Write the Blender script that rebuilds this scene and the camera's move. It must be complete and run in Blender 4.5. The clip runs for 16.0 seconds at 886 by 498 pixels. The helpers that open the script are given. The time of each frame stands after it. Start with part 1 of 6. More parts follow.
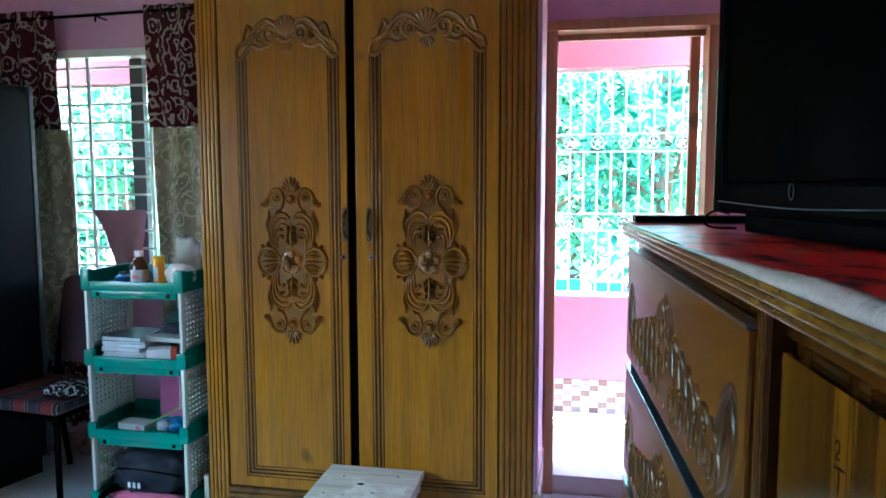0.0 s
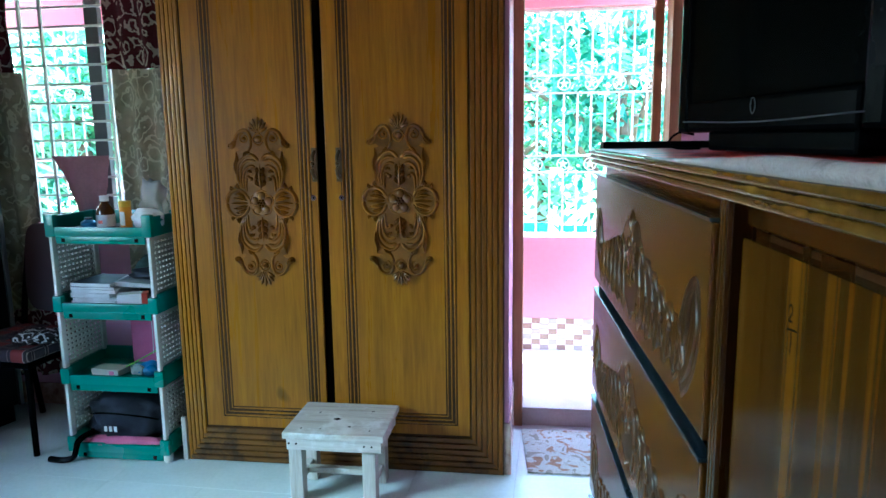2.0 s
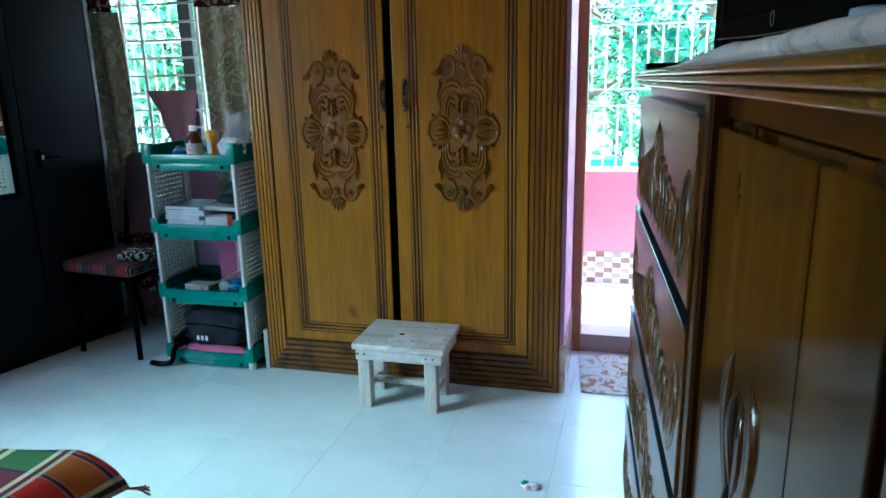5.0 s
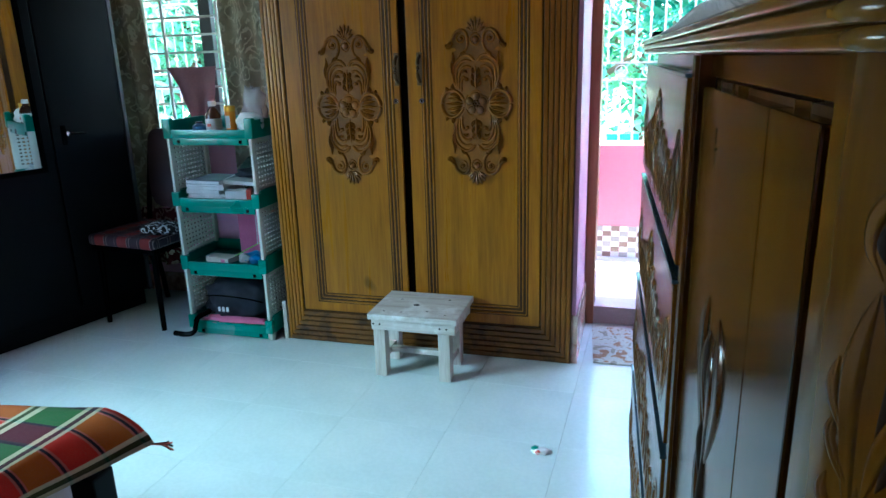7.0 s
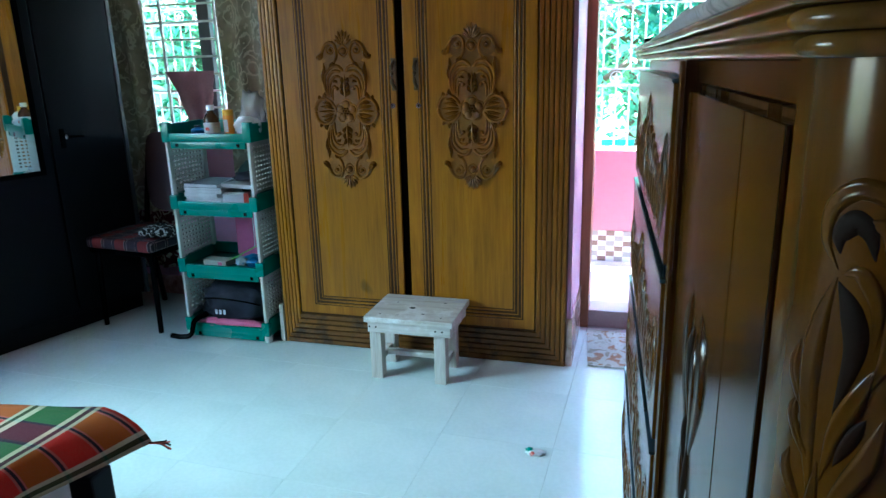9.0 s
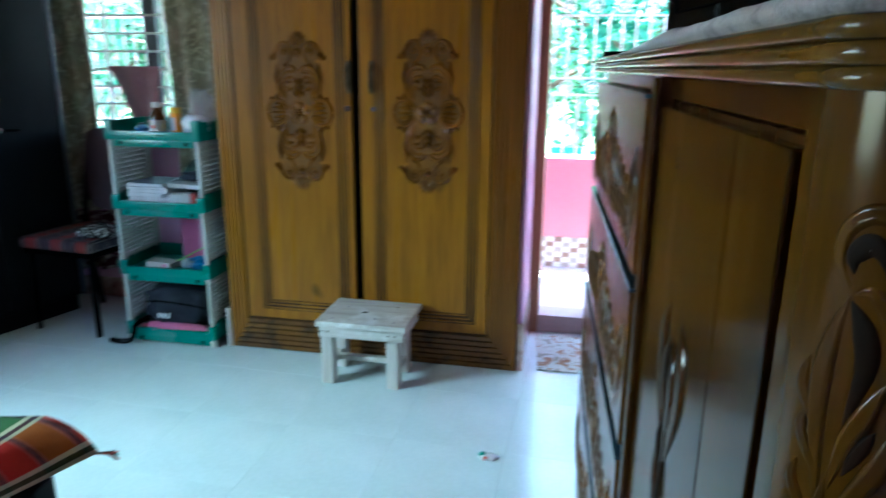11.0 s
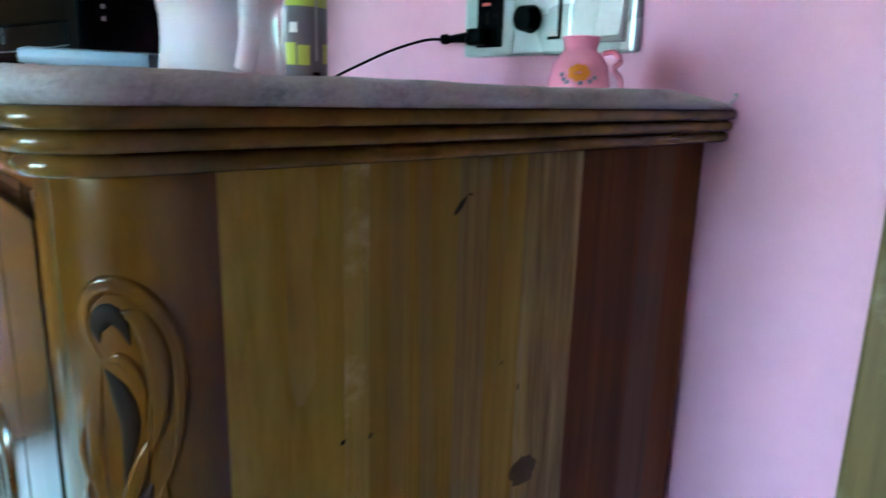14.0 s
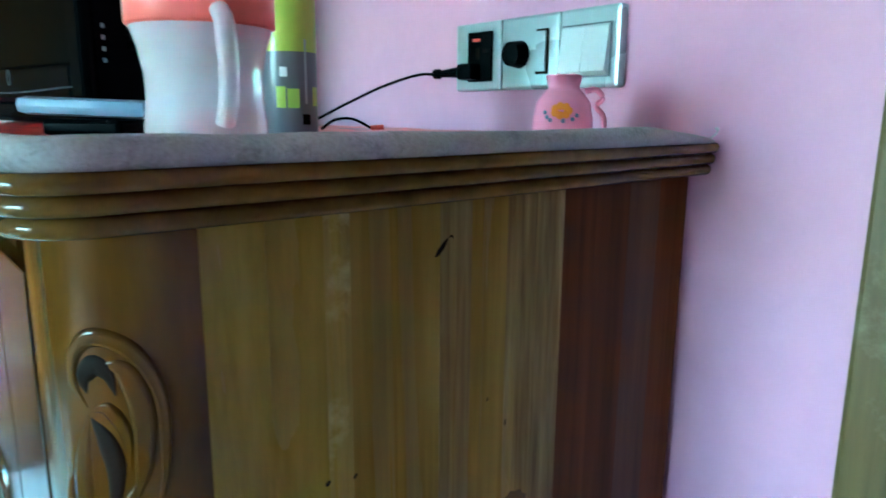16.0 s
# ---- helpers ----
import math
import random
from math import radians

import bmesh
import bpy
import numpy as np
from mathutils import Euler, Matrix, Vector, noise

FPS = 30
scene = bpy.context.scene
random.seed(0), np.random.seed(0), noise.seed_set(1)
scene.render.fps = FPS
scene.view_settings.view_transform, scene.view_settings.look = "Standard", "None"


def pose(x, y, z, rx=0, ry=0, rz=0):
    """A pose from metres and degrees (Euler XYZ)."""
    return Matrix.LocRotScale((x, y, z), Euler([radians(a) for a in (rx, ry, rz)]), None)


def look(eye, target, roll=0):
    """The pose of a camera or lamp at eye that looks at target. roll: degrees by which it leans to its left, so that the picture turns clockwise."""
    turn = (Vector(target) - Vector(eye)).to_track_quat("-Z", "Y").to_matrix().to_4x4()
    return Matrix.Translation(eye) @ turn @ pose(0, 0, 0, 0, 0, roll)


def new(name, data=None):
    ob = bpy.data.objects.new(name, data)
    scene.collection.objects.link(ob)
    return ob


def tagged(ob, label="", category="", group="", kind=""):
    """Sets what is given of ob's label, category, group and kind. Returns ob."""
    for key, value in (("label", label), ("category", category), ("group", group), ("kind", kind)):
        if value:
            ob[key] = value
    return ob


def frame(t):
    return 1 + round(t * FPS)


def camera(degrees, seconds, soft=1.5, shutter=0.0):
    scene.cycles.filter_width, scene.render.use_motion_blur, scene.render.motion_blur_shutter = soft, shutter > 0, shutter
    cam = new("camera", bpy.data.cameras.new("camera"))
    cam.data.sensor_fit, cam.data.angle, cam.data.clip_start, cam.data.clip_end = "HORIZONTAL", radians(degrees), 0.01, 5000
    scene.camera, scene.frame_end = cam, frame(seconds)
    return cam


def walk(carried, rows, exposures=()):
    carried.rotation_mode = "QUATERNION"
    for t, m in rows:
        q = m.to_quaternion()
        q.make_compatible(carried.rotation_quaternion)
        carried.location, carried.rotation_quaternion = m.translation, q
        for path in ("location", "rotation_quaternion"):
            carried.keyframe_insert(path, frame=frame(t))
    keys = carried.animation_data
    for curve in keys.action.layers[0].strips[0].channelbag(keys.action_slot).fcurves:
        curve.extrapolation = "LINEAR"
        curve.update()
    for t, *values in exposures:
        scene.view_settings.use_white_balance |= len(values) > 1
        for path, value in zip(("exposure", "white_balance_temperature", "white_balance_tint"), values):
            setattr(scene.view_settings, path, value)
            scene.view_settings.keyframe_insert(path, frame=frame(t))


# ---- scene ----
cam = camera(66.29, 16.0, shutter=1.0)
PATH = [
    (0, (0.371, 0.148, 1.494), (0.009, 2.106, 1.312), -0.11),
    (0.5, (0.361, 0.138, 1.483), (0.012, 2.095, 1.269), 0.60),
    (1, (0.353, 0.132, 1.465), (0.049, 2.090, 1.193), 0.56),
    (1.5, (0.356, 0.126, 1.452), (0.084, 2.086, 1.155), -0.24),
    (2, (0.361, 0.109, 1.442), (0.097, 2.065, 1.120), -0.75),
    (2.5, (0.375, 0.092, 1.433), (0.092, 2.046, 1.111), -0.33),
    (3, (0.392, 0.064, 1.427), (0.028, 2.000, 1.081), -0.20),
    (3.5, (0.416, 0.039, 1.417), (-0.000, 1.954, 1.017), -1.11),
    (4, (0.432, 0.010, 1.408), (-0.007, 1.917, 0.993), -0.57),
    (4.5, (0.443, -0.015, 1.402), (-0.021, 1.876, 0.945), -0.98),
    (5, (0.456, -0.031, 1.397), (-0.027, 1.849, 0.916), -1.16),
    (7.5, (0.507, -0.082, 1.378), (-0.035, 1.765, 0.835), -1.71),
    (8, (0.513, -0.087, 1.378), (-0.023, 1.763, 0.842), -1.76),
    (10.5, (0.481, -0.114, 1.380), (0.001, 1.756, 0.858), 0.36),
    (11, (0.464, -0.109, 1.385), (0.096, 1.788, 0.868), 0.56),
    (11.5, (0.450, -0.100, 1.395), (0.351, 1.837, 0.909), 1.41),
    (12, (0.450, -0.099, 1.405), (0.654, 1.837, 0.945), 1.59),
    (12.5, (0.469, -0.084, 1.412), (1.010, 1.783, 0.940), 0.80),
    (13, (0.501, -0.089, 1.416), (1.353, 1.661, 0.958), 0.30),
    (13.5, (0.524, -0.103, 1.417), (1.632, 1.494, 0.946), 1.27),
    (14, (0.536, -0.115, 1.419), (1.762, 1.398, 0.965), 1.56),
    (14.5, (0.547, -0.126, 1.422), (1.814, 1.357, 0.982), 0.76),
    (15, (0.552, -0.132, 1.426), (1.821, 1.350, 0.988), 0.74),
    (15.5, (0.553, -0.133, 1.435), (1.805, 1.367, 1.007), 0.76),
    (16, (0.546, -0.133, 1.437), (1.758, 1.407, 1.039), 0.48),
]
EXPO = [(0.0, 5.25, 5350, 2), (2.5, 5.15, 5250, 0), (5.0, 4.98, 5300, -2), (11.0, 4.97, 5350, -2), (12.0, 4.75, 5450, -1), (12.8, 4.8, 5200, -3), (13.4, 5.3, 5100, -6), (14.0, 6.3, 5050, -9), (14.5, 6.55, 4680, -14), (16.0, 6.5, 4500, -24)]
walk(cam, [(t, look(eye, target, roll)) for t, eye, target, roll in PATH], EXPO)

# ---- light ----
world = bpy.data.worlds.new("sky")
scene.world = world
world.use_nodes = True
wn, wl = world.node_tree.nodes, world.node_tree.links
sky = wn.new("ShaderNodeTexSky")
sky.sky_type, sky.sun_disc = "NISHITA", False
sky.sun_elevation, sky.sun_rotation = radians(76.8), radians(-37)
wl.new(sky.outputs[0], wn["Background"].inputs[0])
wn["Background"].inputs[1].default_value = 0.15

sun = new("sun", bpy.data.lights.new("sun", "SUN"))
sun.data.energy, sun.data.angle, sun.data.color = 5.0, radians(0.6), (1.0, 0.95, 0.86)
sun.matrix_world = look((-2.2, 7.5, 15.5), (0, 4.6, 0))

# added lamp in an unseen west window, placed to light the room
west_light = new("added_west_daylight", bpy.data.lights.new("added_west_daylight", "AREA"))
west_light.data.shape, west_light.data.size, west_light.data.size_y = "RECTANGLE", 1.2, 1.0
west_light.data.spread = radians(66)
west_light.data.energy, west_light.data.color = 0.95, (0.7, 1.0, 0.97)
west_light.matrix_world = look((-3.17, 0.45, 1.6), (-0.9, 1.35, 0.1))

# ---- materials ----
def mat(name, rough=0.5, metal=0.0, spec=0.5):
    m = bpy.data.materials.new(name)
    m.use_nodes = True
    b = m.node_tree.nodes["Principled BSDF"]
    b.inputs["Roughness"].default_value = rough
    b.inputs["Metallic"].default_value = metal
    b.inputs["Specular IOR Level"].default_value = spec
    return m, m.node_tree.nodes, m.node_tree.links, b


def rgba(c):
    return (c[0], c[1], c[2], 1.0)


def coords(n, l, scale, kind="Object"):
    tc, mp = n.new("ShaderNodeTexCoord"), n.new("ShaderNodeMapping")
    mp.inputs["Scale"].default_value = scale
    l.new(tc.outputs[kind], mp.inputs["Vector"])
    return mp.outputs[0]


def noise_tex(n, l, vec, scale, detail=4.0, rough=0.55, distort=0.0):
    t = n.new("ShaderNodeTexNoise")
    t.inputs["Scale"].default_value, t.inputs["Detail"].default_value = scale, detail
    t.inputs["Roughness"].default_value, t.inputs["Distortion"].default_value = rough, distort
    l.new(vec, t.inputs["Vector"])
    return t.outputs["Fac"]


def ramp(n, l, fac, stops, hard=False):
    r = n.new("ShaderNodeValToRGB")
    if hard:
        r.color_ramp.interpolation = "CONSTANT"
    e = r.color_ramp.elements
    e[0].position, e[0].color = stops[0][0], rgba(stops[0][1])
    e[1].position, e[1].color = stops[1][0], rgba(stops[1][1])
    for p, c in stops[2:]:
        e.new(p).color = rgba(c)
    l.new(fac, r.inputs[0])
    return r.outputs[0]


def mix(n, l, fac, a, b, blend="MIX"):
    x = n.new("ShaderNodeMix")
    x.data_type, x.blend_type = "RGBA", blend
    if isinstance(fac, float):
        x.inputs[0].default_value = fac
    else:
        l.new(fac, x.inputs[0])
    for sock, v in ((x.inputs[6], a), (x.inputs[7], b)):
        if isinstance(v, tuple):
            sock.default_value = rgba(v)
        else:
            l.new(v, sock)
    return x.outputs[2]


def bump(n, l, b, height, strength, dist=0.002):
    k = n.new("ShaderNodeBump")
    k.inputs["Strength"].default_value, k.inputs["Distance"].default_value = strength, dist
    l.new(height, k.inputs["Height"])
    l.new(k.outputs[0], b.inputs["Normal"])


def math_node(n, l, op, a, b=0.0):
    k = n.new("ShaderNodeMath")
    k.operation = op
    for sock, v in ((k.inputs[0], a), (k.inputs[1], b)):
        if isinstance(v, float):
            sock.default_value = v
        else:
            l.new(v, sock)
    return k.outputs[0]


def plain(name, c, rough=0.5, metal=0.0, vary=0.12, scale=12.0, rel=0.15, spec=0.5):
    """A surface of one colour with soft mottling, fine grain and a little relief."""
    m, n, l, b = mat(name, rough, metal, spec)
    v = coords(n, l, (1, 1, 1))
    big, fine = noise_tex(n, l, v, scale * 0.25, 3.0), noise_tex(n, l, v, scale * 8, 3.0)
    dark = tuple(x * (1 - 2 * vary) for x in c)
    lite = tuple(min(1.0, x * (1 + vary)) for x in c)
    col = ramp(n, l, big, [(0.3, dark), (0.7, lite)])
    col = mix(n, l, 0.25, col, ramp(n, l, fine, [(0.35, dark), (0.65, lite)]))
    l.new(col, b.inputs["Base Color"])
    r = ramp(n, l, big, [(0.3, (rough * 1.2,) * 3), (0.7, (rough * 0.8,) * 3)])
    l.new(r, b.inputs["Roughness"])
    bump(n, l, b, fine, rel, 0.001)
    return m


def wood(name, dark, mid, lite, rough=0.28, across=22.0, along=1.3, axis=2, knots=True, rel=0.12, worn=None, spec=0.38, tones=(0.28, 0.5, 0.74)):
    """Varnished or bare timber with the grain along one axis (0 x, 1 y, 2 z)."""
    m, n, l, b = mat(name, rough, 0.0, spec)
    sc = [across] * 3
    sc[axis] = along
    v = coords(n, l, sc)
    info = n.new("ShaderNodeObjectInfo")
    shift = n.new("ShaderNodeVectorMath")
    shift.operation = "ADD"
    l.new(v, shift.inputs[0])
    off = math_node(n, l, "MULTIPLY", info.outputs["Random"], 40.0)
    l.new(off, shift.inputs[1])
    v2 = shift.outputs[0]
    grain = noise_tex(n, l, v2, 1.0, 6.0, 0.6, 0.8)
    fine = noise_tex(n, l, v2, 5.0, 3.0, 0.6)
    broad = noise_tex(n, l, v2, 0.22, 2.0)
    col = ramp(n, l, grain, [(tones[0], dark), (tones[1], mid), (tones[2], lite)])
    col = mix(n, l, ramp(n, l, broad, [(0.35, (0, 0, 0)), (0.68, (0.6, 0.6, 0.6))]), col, dark)
    col = mix(n, l, 0.3, col, ramp(n, l, fine, [(0.3, dark), (0.7, lite)]))
    if knots:
        kn = noise_tex(n, l, coords(n, l, (4.0, 4.0, 2.6)), 1.6, 1.0)
        col = mix(n, l, ramp(n, l, kn, [(0.73, (0, 0, 0)), (0.79, (0.65, 0.65, 0.65))]), col, tuple(x * 0.35 for x in dark))
    if worn:
        wv = noise_tex(n, l, coords(n, l, (3, 3, 3)), 2.5, 6.0, 0.7)
        col = mix(n, l, ramp(n, l, wv, [(0.5, (0, 0, 0)), (0.62, (0.8, 0.8, 0.8))]), col, worn)
    l.new(col, b.inputs["Base Color"])
    l.new(ramp(n, l, grain, [(0.3, (rough * 1.35,) * 3), (0.7, (rough * 0.8,) * 3)]), b.inputs["Roughness"])
    bump(n, l, b, fine, rel, 0.0006)
    return m


TEAK = wood("teak_golden", (0.165, 0.056, 0.0025), (0.308, 0.116, 0.0043), (0.402, 0.166, 0.0077), 0.3, spec=0.26)
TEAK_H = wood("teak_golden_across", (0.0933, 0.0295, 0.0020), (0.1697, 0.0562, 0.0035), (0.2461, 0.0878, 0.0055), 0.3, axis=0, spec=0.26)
TEAK_DARK = wood("teak_darker", (0.0892, 0.0286, 0.0024), (0.1784, 0.0613, 0.0047), (0.2676, 0.1022, 0.0095), 0.3, spec=0.26)
CARVE = plain("carved_teak", (0.23, 0.084, 0.007), 0.15, vary=0.3, scale=20, rel=0.2, spec=0.75)
ROSE = wood("dark_varnished_wood", (0.0200, 0.0050, 0.0006), (0.0460, 0.0125, 0.0013), (0.0780, 0.0250, 0.0026), 0.27, 16.0, 1.0, spec=0.26)
ROSE_H = wood("dark_varnished_wood_along", (0.0210, 0.0054, 0.0007), (0.0480, 0.0135, 0.0015), (0.0820, 0.0270, 0.0030), 0.16, 16.0, 1.0, axis=1, spec=0.3)
ROSE_FRONT = wood("drawer_front_wood", (0.045, 0.015, 0.0015), (0.09, 0.031, 0.003), (0.135, 0.05, 0.006), 0.17, 14.0, 1.0, axis=1, spec=0.36)
ROSE_X = wood("dark_varnished_wood_end", (0.0298, 0.0095, 0.0013), (0.0632, 0.0220, 0.0032), (0.1054, 0.0405, 0.0058), 0.1, 16.0, 1.0, axis=0)
ROSE_DOOR = wood("striped_door_wood", (0.011, 0.003, 0.0002), (0.05, 0.017, 0.001), (0.135, 0.055, 0.0035), 0.13, 30.0, 0.25, spec=0.2, tones=(0.41, 0.5, 0.59))
ROSE_CARVE = plain("dark_carving", (0.078, 0.028, 0.0032), 0.28, vary=0.35, scale=24, rel=0.25, spec=0.24)
# darker than the drawer front, painting the shade of a sunk ground
ROSE_SUNK = plain("carving_ground_shade", (0.058, 0.02, 0.0021), 0.34, vary=0.35, scale=24, rel=0.4, spec=0.25)
TULIPWOOD = plain("tulip_carving_wood", (0.05, 0.016, 0.0022), 0.2, vary=0.35, scale=24, rel=0.2, spec=0.4)
ROLLPOST = wood("reed_wood", (0.03, 0.0095, 0.0011), (0.07, 0.024, 0.003), (0.12, 0.048, 0.007), 0.16, 20.0, 1.2, spec=0.3)
# veneer tones, with uneven light painted in: first plank lightened, red ones darkened
PLANKS = [wood("end_plank", (0.15, 0.092, 0.011), (0.3, 0.2, 0.027), (0.42, 0.3, 0.055), 0.24, 16.0, 2.2, spec=0.3, tones=(0.33, 0.5, 0.68)),
          wood("end_plank_pale", (0.17, 0.105, 0.014), (0.32, 0.215, 0.035), (0.44, 0.32, 0.07), 0.26, 30.0, 1.6, knots=False, spec=0.3, tones=(0.36, 0.48, 0.62), worn=(0.6, 0.49, 0.22)),
          wood("end_plank_red", (0.05, 0.013, 0.0016), (0.092, 0.025, 0.003), (0.13, 0.04, 0.006), 0.36, 30.0, 1.2, spec=0.06, tones=(0.34, 0.5, 0.66)),
          wood("end_plank_brown", (0.125, 0.07, 0.01), (0.26, 0.158, 0.026), (0.37, 0.24, 0.05), 0.24, 26.0, 1.0, spec=0.3, tones=(0.34, 0.48, 0.64)),
          wood("end_plank_streaked", (0.11, 0.058, 0.008), (0.24, 0.142, 0.026), (0.56, 0.43, 0.17), 0.3, 38.0, 2.2, spec=0.2, tones=(0.4, 0.53, 0.63)),
          wood("end_plank_veined", (0.13, 0.07, 0.015), (0.24, 0.145, 0.038), (0.5, 0.38, 0.16), 0.26, 46.0, 1.6, spec=0.25, tones=(0.4, 0.55, 0.68)),
          wood("end_plank_russet", (0.055, 0.019, 0.004), (0.09, 0.032, 0.007), (0.125, 0.05, 0.012), 0.34, 30.0, 1.2, spec=0.14, tones=(0.34, 0.5, 0.66))]
CARVE_GROUND = plain("stained_carving_ground", (0.2, 0.076, 0.0058), 0.36, vary=0.3, scale=26, rel=0.4, spec=0.25)
# near-black for painted shade in carvings, also for the grain crack
HOLLOW = plain("hollow_shade_and_crack", (0.011, 0.004, 0.0008), 0.6, vary=0.3, spec=0.1)
# dark brown that paints the shade between reeds and beads
GROOVE = plain("groove_shade_brown", (0.045, 0.015, 0.002), 0.5, vary=0.3, scale=14, spec=0.2)
PLINTHWOOD = wood("soiled_teak", (0.075, 0.026, 0.0026), (0.14, 0.052, 0.005), (0.2, 0.08, 0.007), 0.36, axis=0, worn=(0.022, 0.009, 0.003))
ROLLWOOD = wood("moulding_wood", (0.052, 0.024, 0.0034), (0.115, 0.056, 0.0085), (0.2, 0.108, 0.021), 0.17, 9.0, 9.0, axis=1, spec=0.28, knots=False)
POSTWOOD = wood("corner_post_wood", (0.044, 0.016, 0.0014), (0.082, 0.032, 0.0028), (0.125, 0.055, 0.0055), 0.15, 14.0, 2.4, spec=0.28, tones=(0.33, 0.5, 0.68))
BARE = wood("weathered_plank", (0.34, 0.29, 0.25), (0.55, 0.5, 0.45), (0.68, 0.64, 0.6), 0.75, 30.0, 2.2, axis=0, rel=0.6, worn=(0.7, 0.68, 0.66))
BARE_V = wood("weathered_post", (0.34, 0.29, 0.25), (0.52, 0.47, 0.42), (0.64, 0.6, 0.56), 0.75, 30.0, 2.2, rel=0.6)
JAMB = wood("door_frame_wood", (0.2, 0.085, 0.035), (0.33, 0.15, 0.07), (0.42, 0.21, 0.1), 0.4)
OLDFRAME = wood("scuffed_frame_wood", (0.055, 0.034, 0.007), (0.105, 0.066, 0.015), (0.155, 0.105, 0.03), 0.45, worn=(0.19, 0.15, 0.075))
PINK = plain("pink_wall_paint", (0.6, 0.31, 0.44), 0.55, vary=0.05, scale=4, rel=0.2)
ROSEPINK = plain("salmon_wall_paint", (0.5, 0.165, 0.2), 0.6, vary=0.05, scale=4, rel=0.2)
WHITE = plain("white_ceiling_paint", (0.75, 0.73, 0.74), 0.7, vary=0.03, scale=4)
BLACK = plain("black_lacquer", (0.0015, 0.0019, 0.0024), 0.22, vary=0.2, scale=5, rel=0.05, spec=0.015)
# bluish base colour helps paint the sky's reflection on drawer edges
LIP = plain("sky_reflection_edging", (0.03, 0.055, 0.075), 0.2, vary=0.1, rel=0.0, spec=0.9)
# near-black, unreflecting colour that paints the shade inside gaps
DARKGAP = plain("gap_shade_black", (0.002, 0.001, 0.0005), 0.95, spec=0.0)
STEEL = plain("almirah_paint", (0.0035, 0.0042, 0.006), 0.4, vary=0.15, scale=5, rel=0.08, spec=0.1)
GREY = plain("grey_edge_paint", (0.07, 0.075, 0.09), 0.4, vary=0.1)
CHROME = plain("dull_chrome", (0.6, 0.6, 0.6), 0.25, 1.0, vary=0.1)
BRASS = plain("aged_brass", (0.09, 0.055, 0.025), 0.45, 0.6, vary=0.25)
GREEN = plain("green_plastic", (0.0, 0.2, 0.145), 0.3, vary=0.08, rel=0.05)
CREAM = plain("cream_plastic", (0.62, 0.64, 0.58), 0.4, vary=0.06, rel=0.05)
IRON = plain("painted_grille_iron", (0.5, 0.47, 0.46), 0.5, vary=0.15, scale=30)
BARS = plain("white_window_bars", (0.62, 0.66, 0.6), 0.45, vary=0.12, scale=20)
CONCRETE = plain("pale_terrace_floor", (0.62, 0.6, 0.57), 0.6, vary=0.08)
SOIL = plain("garden_soil", (0.1, 0.12, 0.05), 0.9, vary=0.3, scale=1)
NAVY = plain("navy_cloth", (0.005, 0.007, 0.018), 0.8, vary=0.3, scale=20, rel=0.5)
PINKCLOTH = plain("pink_cloth", (0.6, 0.15, 0.28), 0.85, vary=0.15, scale=20, rel=0.5)
MAROON = plain("maroon_vinyl", (0.03, 0.006, 0.009), 0.45, vary=0.2)
PAPER = plain("book_paper", (0.62, 0.62, 0.62), 0.8, vary=0.15, scale=30)
DARKCOVER = plain("dark_book_cover", (0.03, 0.04, 0.06), 0.35, vary=0.2)
BLUE = plain("blue_plastic", (0.02, 0.14, 0.33), 0.3, vary=0.1)
TEALSHEET = plain("teal_sheeting", (0.01, 0.3, 0.4), 0.5, vary=0.1)
LIME = plain("lime_plastic", (0.2, 0.6, 0.03), 0.35)
ORANGE = plain("orange_plastic", (0.85, 0.3, 0.0), 0.35, vary=0.06)
AMBER = plain("amber_bottle", (0.06, 0.018, 0.006), 0.1, vary=0.1)
WHITEP = plain("white_plastic", (0.75, 0.76, 0.78), 0.35, vary=0.04)
REDP = plain("red_print", (0.55, 0.06, 0.04), 0.4, vary=0.1)
CORAL = plain("coral_plastic", (0.8, 0.16, 0.12), 0.35, vary=0.05)
CANLIME = plain("lime_can_paint", (0.4, 0.48, 0.06), 0.3, vary=0.05)
CANGREY = plain("grey_can_paint", (0.11, 0.11, 0.13), 0.3, vary=0.05)
MUGPINK = plain("pink_mug_glaze", (0.85, 0.33, 0.5), 0.2, vary=0.04)
SWITCH = plain("silver_grey_switch_plate", (0.33, 0.37, 0.38), 0.3, 0.3, vary=0.05)
SWLITE = plain("pale_switch_rocker", (0.52, 0.55, 0.56), 0.25, vary=0.04)
SLATE = plain("slate_blue_plastic", (0.16, 0.22, 0.32), 0.35, vary=0.08)
BARK = plain("tree_bark", (0.12, 0.08, 0.05), 0.9, vary=0.3, scale=20, rel=1.0)
INK = plain("dark_ink", (0.006, 0.004, 0.003), 0.8, spec=0.02)


